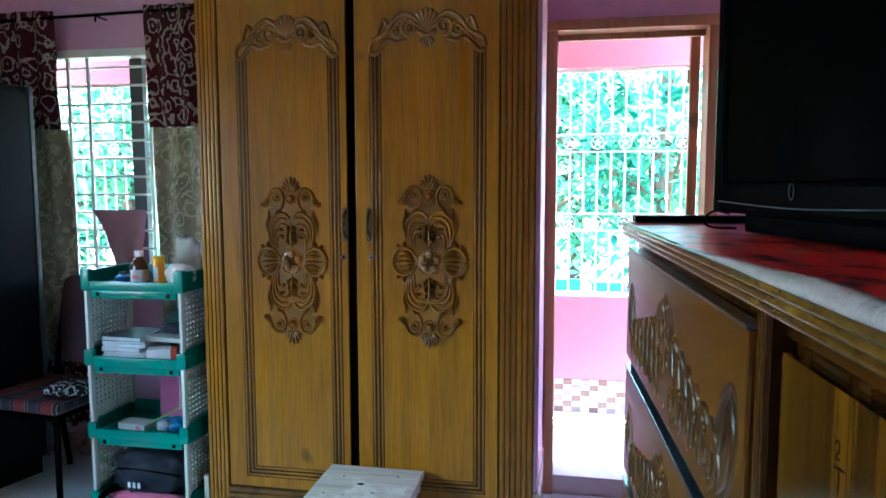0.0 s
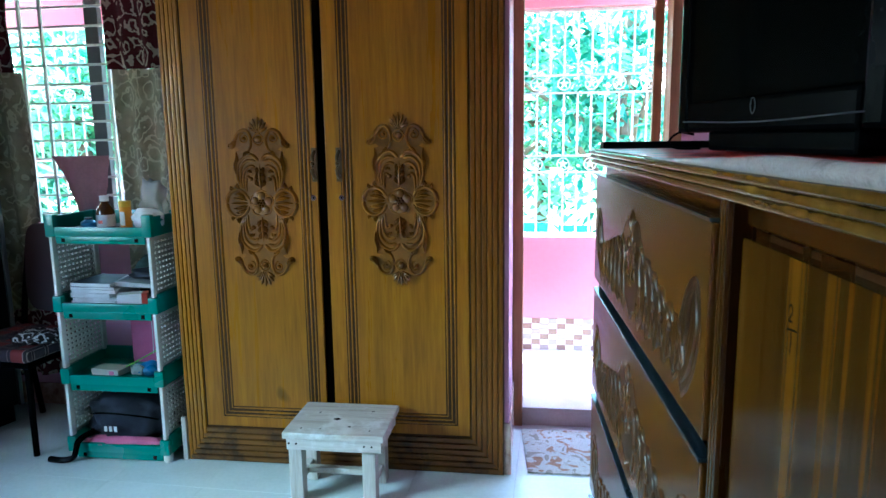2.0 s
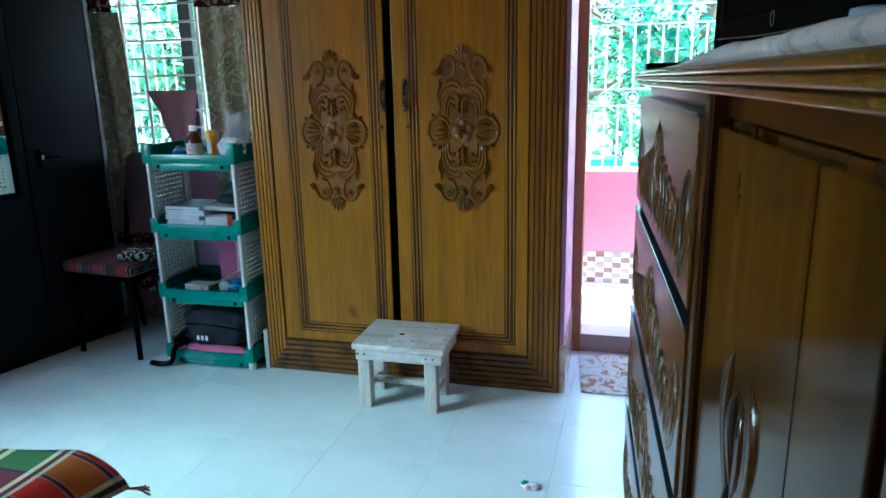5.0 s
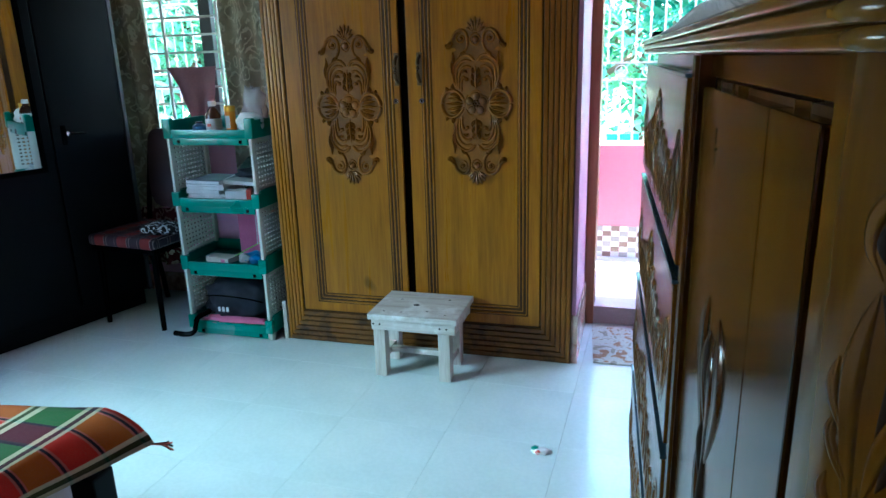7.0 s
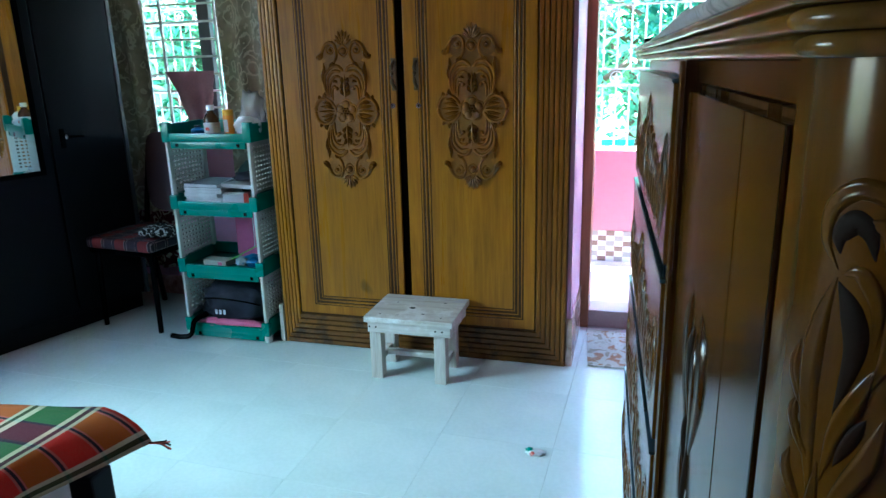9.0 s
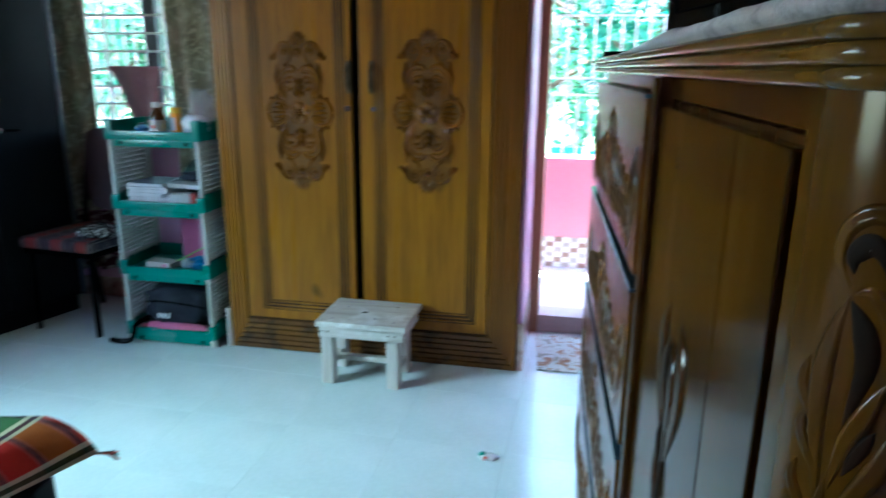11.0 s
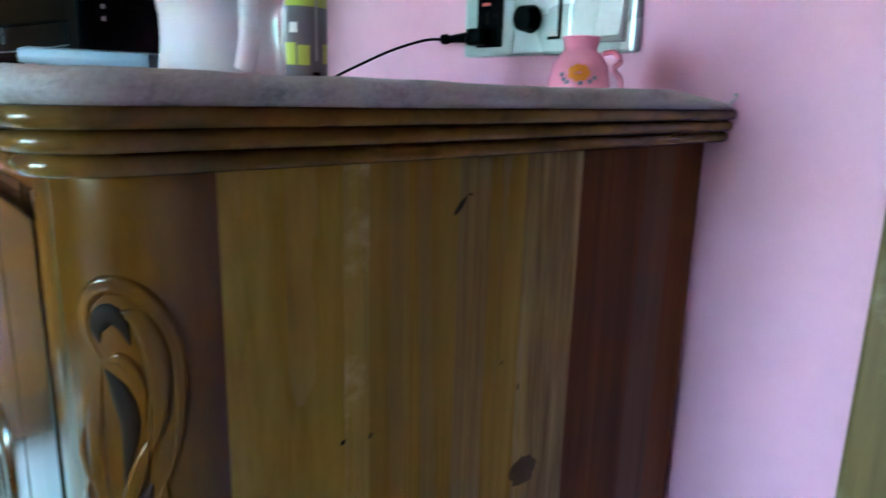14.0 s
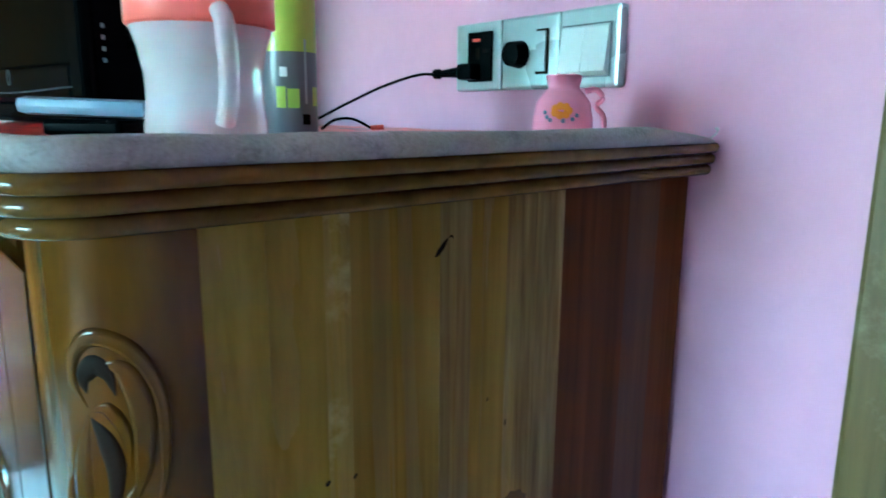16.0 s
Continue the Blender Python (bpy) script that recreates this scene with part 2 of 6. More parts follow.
def floor_material():
    m, n, l, b = mat("white_floor_tile", 0.16)
    v = coords(n, l, (1, 1, 1))
    info = n.new("ShaderNodeObjectInfo")
    cloud, fine = noise_tex(n, l, v, 3.0, 5.0), noise_tex(n, l, v, 60.0, 3.0)
    col = ramp(n, l, cloud, [(0.3, (0.58, 0.66, 0.655)), (0.7, (0.7, 0.77, 0.765))])
    col = mix(n, l, 0.15, col, ramp(n, l, fine, [(0.4, (0.52, 0.57, 0.58)), (0.6, (0.74, 0.78, 0.8))]))
    tint = ramp(n, l, info.outputs["Random"], [(0.0, (0.975, 0.98, 0.98)), (1.0, (1, 1, 1))])
    l.new(mix(n, l, 1.0, col, tint, "MULTIPLY"), b.inputs["Base Color"])
    l.new(ramp(n, l, cloud, [(0.3, (0.22, 0.22, 0.22)), (0.7, (0.12, 0.12, 0.12))]), b.inputs["Roughness"])
    bump(n, l, b, cloud, 0.05, 0.002)
    return m


def marble_material():
    m, n, l, b = mat("brown_marble_skirting", 0.2)
    v = coords(n, l, (1, 1, 1))
    a = noise_tex(n, l, v, 9.0, 6.0, 0.65, 1.2)
    l.new(ramp(n, l, a, [(0.3, (0.2, 0.1, 0.07)), (0.5, (0.45, 0.3, 0.24)), (0.7, (0.6, 0.45, 0.38))]), b.inputs["Base Color"])
    return m


def plaid_material(name, size, c_ground, c_alt, c_dark, c_light, c_green, kind="Object"):
    """Woven check: broad blocks with thin dark, light and green stripes both ways."""
    m, n, l, b = mat(name, 0.85, spec=0.2)
    sep = n.new("ShaderNodeSeparateXYZ")
    l.new(coords(n, l, (1 / size, 1 / size, 1 / size), kind), sep.inputs[0])
    def bands(sock, first, second):
        f = math_node(n, l, "FRACT", sock)
        return ramp(n, l, f, [(0.0, first), (0.3, c_light), (0.318, c_dark), (0.4, c_light), (0.418, second),
                              (0.7, c_green), (0.77, c_light), (0.785, c_dark), (0.85, c_green), (0.89, first)], True)
    col = bands(sep.outputs[0], c_ground, c_alt)
    g = math_node(n, l, "FRACT", sep.outputs[1])
    lines = ramp(n, l, g, [(0.0, c_green), (0.24, c_light), (0.26, c_dark), (0.34, c_light), (0.36, c_ground), (0.7, c_green), (0.765, c_light), (0.78, c_dark), (0.845, c_light), (0.86, c_green)], True)
    mask = ramp(n, l, g, [(0.0, (0.12, 0.12, 0.12)), (0.22, (0.8, 0.8, 0.8)), (0.37, (0.0, 0.0, 0.0)), (0.7, (0.8, 0.8, 0.8)), (0.88, (0.3, 0.3, 0.3))], True)
    col = mix(n, l, mask, col, lines)
    weave = noise_tex(n, l, coords(n, l, (300, 300, 300)), 1.0, 2.0)
    col = mix(n, l, 0.1, col, ramp(n, l, weave, [(0.3, tuple(x * 0.5 for x in c_ground)), (0.7, c_light)]))
    l.new(col, b.inputs["Base Color"])
    bump(n, l, b, weave, 0.5, 0.001)
    return m


def bed_cloth_material():
    """Handloom check: orange and red weft with dark lines, crossed by white-edged green and navy warp bands."""
    m, n, l, b = mat("plaid_cotton", 0.85, spec=0.15)
    sep = n.new("ShaderNodeSeparateXYZ")
    l.new(coords(n, l, (1, 1, 1), "UV"), sep.inputs[0])
    navy, red, orange, green = (0.01, 0.008, 0.022), (0.5, 0.018, 0.012), (0.33, 0.075, 0.005), (0.006, 0.1, 0.026)
    pink, white, dgreen, plum = (0.4, 0.1, 0.085), (0.56, 0.62, 0.42), (0.004, 0.05, 0.018), (0.05, 0.006, 0.018)
    fy = math_node(n, l, "FRACT", math_node(n, l, "ADD", math_node(n, l, "MULTIPLY", sep.outputs[1], 1 / 0.18), 20.978))
    weft = ramp(n, l, fy, [(0.0, orange), (0.4, pink), (0.43, navy), (0.475, pink), (0.505, red), (0.9, pink), (0.93, navy), (0.975, pink)], True)
    cross = ramp(n, l, fy, [(0.0, green), (0.43, navy), (0.505, plum), (0.93, navy), (0.975, green)], True)
    fx = math_node(n, l, "FRACT", math_node(n, l, "MULTIPLY", math_node(n, l, "SUBTRACT", -0.65, sep.outputs[0]), 1 / 0.29))
    lines = ramp(n, l, fx, [(0.0, white), (0.035, dgreen), (0.08, white), (0.12, red), (0.46, white), (0.5, navy), (0.55, white), (0.6, green), (0.97, white)], True)
    amount = ramp(n, l, fx, [(0.0, (0.65,) * 3), (0.035, (0.9,) * 3), (0.08, (0.65,) * 3), (0.12, (0.0,) * 3), (0.46, (0.6,) * 3), (0.5, (0.88,) * 3), (0.55, (0.6,) * 3), (0.6, (0.0,) * 3), (0.97, (0.65,) * 3)], True)
    body = mix(n, l, ramp(n, l, fx, [(0.0, (0.0,) * 3), (0.6, (0.94,) * 3), (0.97, (0.0,) * 3)], True), weft, cross)
    col = mix(n, l, amount, body, lines)
    weave = noise_tex(n, l, coords(n, l, (300, 300, 300)), 1.0, 2.0)
    fade = noise_tex(n, l, coords(n, l, (1, 1, 1)), 7.0, 3.0)
    col = mix(n, l, ramp(n, l, weave, [(0.35, (0.0,) * 3), (0.7, (0.14,) * 3)]), col, (0.24, 0.12, 0.09))
    col = mix(n, l, 1.0, col, ramp(n, l, fade, [(0.3, (0.8, 0.8, 0.8)), (0.7, (1, 1, 1))]), "MULTIPLY")
    l.new(col, b.inputs["Base Color"])
    bump(n, l, b, weave, 0.5, 0.001)
    return m


def scroll_material(name, ground, figure, scale, amount=0.5, sheer=0.0, kind="UV"):
    """Printed curtain cloth: rounded scrolls of one colour on another."""
    m, n, l, b = mat(name, 0.85, spec=0.15)
    v = coords(n, l, (1, 1, 1), kind)
    vor = n.new("ShaderNodeTexVoronoi")
    vor.inputs["Scale"].default_value = scale
    vor.inputs["Randomness"].default_value = 0.75
    l.new(v, vor.inputs["Vector"])
    swirl = math_node(n, l, "ADD", vor.outputs["Distance"], math_node(n, l, "MULTIPLY", noise_tex(n, l, v, scale * 1.4, 2.0), 0.9))
    ring = math_node(n, l, "SINE", math_node(n, l, "MULTIPLY", swirl, 17.0))
    mask = ramp(n, l, ring, [(amount, (0, 0, 0)), (amount + 0.12, (1, 1, 1))])
    dark = tuple(x * 0.55 for x in ground)
    base = ramp(n, l, noise_tex(n, l, v, scale * 0.8, 3.0), [(0.35, dark), (0.65, ground)])
    col = mix(n, l, mask, base, figure)
    l.new(col, b.inputs["Base Color"])
    weave = noise_tex(n, l, v, 260.0, 2.0)
    bump(n, l, b, weave, 0.4, 0.001)
    if sheer:
        tr = n.new("ShaderNodeBsdfTranslucent")
        l.new(col, tr.inputs[0])
        ms = n.new("ShaderNodeMixShader")
        ms.inputs[0].default_value = sheer
        l.new(b.outputs[0], ms.inputs[1])
        l.new(tr.outputs[0], ms.inputs[2])
        l.new(ms.outputs[0], n["Material Output"].inputs[0])
    return m


def sheet_material():
    m, n, l, b = mat("printed_table_sheet", 0.3, spec=0.28)
    v = coords(n, l, (1, 1, 1))
    blot = noise_tex(n, l, v, 14.0, 3.0, 0.5, 0.6)
    col = ramp(n, l, blot, [(0.36, (0.012, 0.006, 0.012)), (0.42, (0.5, 0.012, 0.01)), (0.62, (0.6, 0.025, 0.015)), (0.7, (0.5, 0.3, 0.26))], False)
    l.new(col, b.inputs["Base Color"])
    bump(n, l, b, noise_tex(n, l, v, 30.0, 2.0), 0.2, 0.002)
    return m


def stained_cloth():
    """Grey-white rolled hem with mould stains."""
    m, n, l, b = mat("soiled_white_border", 0.75, spec=0.2)
    v = coords(n, l, (1, 1, 1))
    col = ramp(n, l, noise_tex(n, l, v, 9.0, 4.0), [(0.3, (0.3, 0.26, 0.26)), (0.7, (0.44, 0.4, 0.4))])
    stain = ramp(n, l, noise_tex(n, l, v, 26.0, 6.0, 0.7), [(0.52, (0.0, 0.0, 0.0)), (0.66, (0.75, 0.75, 0.75))])
    col = mix(n, l, stain, col, (0.1, 0.105, 0.1))
    fuzz = noise_tex(n, l, v, 400.0, 3.0)
    l.new(mix(n, l, 0.2, col, ramp(n, l, fuzz, [(0.3, (0.2, 0.18, 0.18)), (0.7, (0.6, 0.58, 0.58))])), b.inputs["Base Color"])
    bump(n, l, b, fuzz, 0.6, 0.002)
    return m


def leaf_material(name, a, c):
    m, n, l, b = mat(name, 0.5, spec=0.3)
    geo = n.new("ShaderNodeNewGeometry")
    col = ramp(n, l, geo.outputs["Random Per Island"], [(0.0, a), (1.0, c)])
    l.new(col, b.inputs["Base Color"])
    tr = n.new("ShaderNodeBsdfTranslucent")
    l.new(col, tr.inputs[0])
    ms = n.new("ShaderNodeMixShader")
    ms.inputs[0].default_value = 0.4
    l.new(b.outputs[0], ms.inputs[1])
    l.new(tr.outputs[0], ms.inputs[2])
    l.new(ms.outputs[0], n["Material Output"].inputs[0])
    return m


def mat_material():
    m, n, l, b = mat("floral_mat_pile", 0.95, spec=0.1)
    v = coords(n, l, (1, 1, 1))
    a = noise_tex(n, l, v, 16.0, 3.0, 0.5, 1.0)
    col = ramp(n, l, a, [(0.0, (0.24, 0.09, 0.02)), (0.4, (0.3, 0.17, 0.08)), (0.425, (0.44, 0.46, 0.42)), (0.56, (0.48, 0.5, 0.46)), (0.6, (0.2, 0.19, 0.14))], True)
    f = noise_tex(n, l, v, 220.0, 2.0)
    l.new(mix(n, l, 0.25, col, ramp(n, l, f, [(0.3, (0.2, 0.15, 0.1)), (0.7, (0.8, 0.75, 0.7))])), b.inputs["Base Color"])
    bump(n, l, b, f, 1.0, 0.006)
    return m


def clear_plastic(name, tint, rough=0.15, solid=0.25):
    m, n, l, b = mat(name, rough)
    b.inputs["Base Color"].default_value = rgba(tint)
    b.inputs["Transmission Weight"].default_value = 1.0 - solid
    b.inputs["IOR"].default_value = 1.2
    return m


FLOOR, MARBLE, SHEET, MATPILE = floor_material(), marble_material(), sheet_material(), mat_material()
PLAID = bed_cloth_material()
SEATCHECK = plaid_material("checked_seat_cloth", 0.16, (0.17, 0.018, 0.016), (0.02, 0.02, 0.03), (0.012, 0.012, 0.02), (0.24, 0.2, 0.19), (0.02, 0.02, 0.03))
CURTAIN_TOP = scroll_material("maroon_scroll_cloth", (0.07, 0.008, 0.014), (0.34, 0.27, 0.23), 11.0, 0.55, 0.12)
CURTAIN_LOW = scroll_material("beige_scroll_cloth", (0.34, 0.31, 0.22), (0.44, 0.41, 0.3), 10.0, 0.6, 0.25)
HAIRCLOTH = scroll_material("black_white_cloth", (0.02, 0.02, 0.02), (0.5, 0.5, 0.5), 14.0, 0.55, kind="Object")
TOWEL = plain("thin_rose_cloth", (0.27, 0.13, 0.15), 0.9, vary=0.15, scale=8, rel=0.5)
JUG = clear_plastic("frosted_plastic", (0.93, 0.88, 0.95), 0.16, 0.4)
BAG = clear_plastic("clear_film", (0.85, 0.88, 0.9), 0.2, 0.4)
GLASS, _n, _l, _b = mat("mirror_glass", 0.02, 1.0)
_b.inputs["Base Color"].default_value = (0.75, 0.8, 0.78, 1)
SCREEN = plain("dark_screen_glass", (0.0012, 0.0018, 0.002), 0.08, vary=0.05, rel=0.0, spec=0.012)
# leaf greens paled towards cyan, painting the outdoor glare into their colour
LEAF = [leaf_material("glare_pale_leaves", (0.07, 0.28, 0.16), (0.3, 0.52, 0.34)), leaf_material("deep_leaves", (0.016, 0.12, 0.08), (0.1, 0.3, 0.19))]


# ---- builders ----
def link(name, bm, material, parent=None, smooth=None):
    me = bpy.data.meshes.new(name)
    bm.normal_update()
    bm.to_mesh(me)
    bm.free()
    for m in material if isinstance(material, (list, tuple)) else [material]:
        me.materials.append(m)
    ob = new(name, me)
    if parent:
        ob.parent = parent
    if smooth is not None:
        me.shade_smooth() if smooth >= 180 else me.set_sharp_from_angle(angle=radians(smooth))
        for p in me.polygons:
            p.use_smooth = True
    return ob


def part(name, bm, material, parent, label="", smooth=None):
    return tagged(link(name, bm, material, parent, smooth), label)


def thing(name, label, category, m=None, group="", kind=""):
    ob = new(name)
    ob.empty_display_size = 0.1
    if m is not None:
        ob.matrix_world = m
    return tagged(ob, label, category, group, kind)


def box(bm, x0, x1, y0, y1, z0, z1, bevel=0.0, seg=2):
    vs = [bm.verts.new(p) for p in ((x0, y0, z0), (x1, y0, z0), (x1, y1, z0), (x0, y1, z0), (x0, y0, z1), (x1, y0, z1), (x1, y1, z1), (x0, y1, z1))]
    fs = [bm.faces.new([vs[i] for i in f]) for f in ((3, 2, 1, 0), (4, 5, 6, 7), (0, 1, 5, 4), (1, 2, 6, 5), (2, 3, 7, 6), (3, 0, 4, 7))]
    if bevel:
        es = list({e for f in fs for e in f.edges})
        bmesh.ops.bevel(bm, geom=es, offset=bevel, segments=seg, affect="EDGES", profile=0.6)
    return bm


def boxes(*specs, bevel=0.0):
    bm = bmesh.new()
    for s in specs:
        box(bm, *s, bevel=bevel)
    return bm


def cyl(bm, a, b, r0, r1=None, seg=12, caps=True):
    a, b = Vector(a), Vector(b)
    r1 = r0 if r1 is None else r1
    q = (b - a).to_track_quat("Z", "Y")
    rings = []
    for p, r in ((a, r0), (b, r1)):
        rings.append([bm.verts.new(p + q @ Vector((r * math.cos(2 * math.pi * i / seg), r * math.sin(2 * math.pi * i / seg), 0))) for i in range(seg)])
    for i in range(seg):
        bm.faces.new((rings[0][i], rings[0][(i + 1) % seg], rings[1][(i + 1) % seg], rings[1][i]))
    if caps:
        bm.faces.new(rings[0][::-1])
        bm.faces.new(rings[1])
    return bm


def lathe(bm, prof, seg=20, at=(0, 0, 0)):
    rings = []
    for r, z in prof:
        rings.append([bm.verts.new((at[0] + r * math.cos(2 * math.pi * i / seg), at[1] + r * math.sin(2 * math.pi * i / seg), at[2] + z)) for i in range(seg)])
    for a, b in zip(rings, rings[1:]):
        for i in range(seg):
            bm.faces.new((a[i], a[(i + 1) % seg], b[(i + 1) % seg], b[i]))
    bm.faces.new(rings[0][::-1])
    bm.faces.new(rings[-1])
    return bm


def smooth_line(pts, n=6):
    """Catmull-Rom through the points."""
    pts = [Vector(p) for p in pts]
    ext = [2 * pts[0] - pts[1], *pts, 2 * pts[-1] - pts[-2]]
    out = []
    for i in range(1, len(ext) - 2):
        p0, p1, p2, p3 = ext[i - 1:i + 3]
        for k in range(n):
            t = k / n
            out.append(0.5 * (2 * p1 + (p2 - p0) * t + (2 * p0 - 5 * p1 + 4 * p2 - p3) * t * t + (3 * p1 - p0 - 3 * p2 + p3) * t ** 3))
    return out + [pts[-1]]


def tube(bm, pts, r, seg=8, n=6):
    line = smooth_line(pts, n)
    rings = []
    for i, p in enumerate(line):
        d = (line[min(i + 1, len(line) - 1)] - line[max(i - 1, 0)]).normalized()
        q = d.to_track_quat("Z", "Y")
        rings.append([bm.verts.new(p + q @ Vector((r * math.cos(2 * math.pi * k / seg), r * math.sin(2 * math.pi * k / seg), 0))) for k in range(seg)])
    for a, b in zip(rings, rings[1:]):
        for k in range(seg):
            bm.faces.new((a[k], a[(k + 1) % seg], b[(k + 1) % seg], b[k]))
    bm.faces.new(rings[0][::-1])
    bm.faces.new(rings[-1])
    return bm


def stroke(bm, put, pts, r0, r1=None, n=4, rise=0.85):
    """A carved rib: half a round, along a line on the face that put(a, b, h) gives."""
    r1 = r0 if r1 is None else r1
    line = smooth_line([(p[0], p[1], 0) for p in pts], n)
    rings, last = [], len(line) - 1
    for i, p in enumerate(line):
        d = (line[min(i + 1, last)] - line[max(i - 1, 0)]).normalized()
        nx, ny = -d.y, d.x
        s = i / last
        r = (r0 + (r1 - r0) * s) * (0.35 if i in (0, last) else 1.0)
        rings.append([bm.verts.new(put(p.x + nx * r * math.cos(a), p.y + ny * r * math.cos(a), rise * r * math.sin(a) - 0.0005)) for a in (0, math.pi * 0.25, math.pi * 0.5, math.pi * 0.75, math.pi)])
    for a, b in zip(rings, rings[1:]):
        for k in range(4):
            bm.faces.new((a[k], a[k + 1], b[k + 1], b[k]))


def dome(bm, put, a, b, r, h, seg=10):
    rings = []
    for k, (f, g) in enumerate(((1, -0.05), (0.92, 0.45), (0.65, 0.82), (0.25, 1.0))):
        rings.append([bm.verts.new(put(a + r * f * math.cos(2 * math.pi * i / seg), b + r * f * math.sin(2 * math.pi * i / seg), h * g)) for i in range(seg)])
    for p, q in zip(rings, rings[1:]):
        for i in range(seg):
            bm.faces.new((p[i], p[(i + 1) % seg], q[(i + 1) % seg], q[i]))
    bm.faces.new(rings[-1])


def dome_mesh(at, r):
    """A low round plug lying on a level top."""
    bm = bmesh.new()
    dome(bm, lambda a, b, h: (at[0] + a * 1.4, at[1] + b, at[2] + h), 0, 0, r, 0.0012, 9)
    return bm


def fan(bm, put, a, b, size, up=1.0, count=7, spread=62, r=0.008):
    for i in range(count):
        t = radians(-spread + 2 * spread * i / (count - 1))
        ln = size * (0.62 + 0.38 * math.cos(t) ** 2)
        stroke(bm, put, [(a, b), (a + 0.55 * ln * math.sin(t), b + up * 0.55 * ln * math.cos(t)), (a + ln * math.sin(t), b + up * ln * math.cos(t))], r * 0.6, r * 1.25)


def curl(bm, put, a, b, r, turn, start, sgn, rib):
    """A scroll's eye: a rib winding in round a small boss."""
    pts = []
    for k in range(15):
        t = start + sgn * (turn + 2.2) * k / 14
        rr = r * (1 - 0.5 * k / 14)
        pts.append((a + rr * math.cos(t), b + rr * math.sin(t)))
    stroke(bm, put, pts, rib, rib * 0.8, 2)
    dome(bm, put, a, b, r * 0.36, rib * 1.1, 8)


def petal(bm, put, pts, w, h, n=5, peak=0.45, ridge=0.0):
    """A carved leaf blade: a line on the face, pointed at both ends, w half-wide and h high."""
    line = smooth_line([(p[0], p[1], 0) for p in pts], n)
    rings, last = [], len(line) - 1
    for i, p in enumerate(line):
        d = (line[min(i + 1, last)] - line[max(i - 1, 0)]).normalized()
        s = i / last
        f = math.sin(math.pi * (0.5 * s / peak if s < peak else 0.5 + 0.5 * (s - peak) / (1 - peak)))
        r = w * (0.08 + 0.92 * f)
        rings.append([bm.verts.new(put(p.x - d.y * r * o, p.y + d.x * r * o, h * (0.15 + 0.85 * f) * g - 0.0005)) for o, g in ((-1, 0), (-0.8, 0.75), (-0.35, 1.0), (0, 1.0 - ridge), (0.35, 1.0), (0.8, 0.75), (1, 0))])
    for a, b in zip(rings, rings[1:]):
        for k in range(6):
            bm.faces.new((a[k], a[k + 1], b[k + 1], b[k]))


def medallion_ground(put):
    """The thin raised ground on which the ornament is carved."""
    bm = bmesh.new()
    half = [(0.0, 0.348), (0.03, 0.322), (0.05, 0.3), (0.085, 0.297), (0.105, 0.27), (0.13, 0.243), (0.122, 0.229), (0.1, 0.236), (0.085, 0.222), (0.106, 0.214), (0.112, 0.16), (0.108, 0.1), (0.104, 0.076), (0.118, 0.07), (0.14, 0.056), (0.156, 0.028), (0.158, 0.01)]
    out = half + [(a, -b) for a, b in half[::-1]]
    out += [(-a, b) for a, b in out[1:-1][::-1]]
    low, top = [bm.verts.new(put(a, b, -0.0004)) for a, b in out], [bm.verts.new(put(a * 0.985, b * 0.99, 0.0013)) for a, b in out]
    for k in range(len(out)):
        q = (k + 1) % len(out)
        bm.faces.new((low[k], low[q], top[q], top[k]))
    bm.faces.new(top)
    bmesh.ops.recalc_face_normals(bm, faces=list(bm.faces))
    return bm


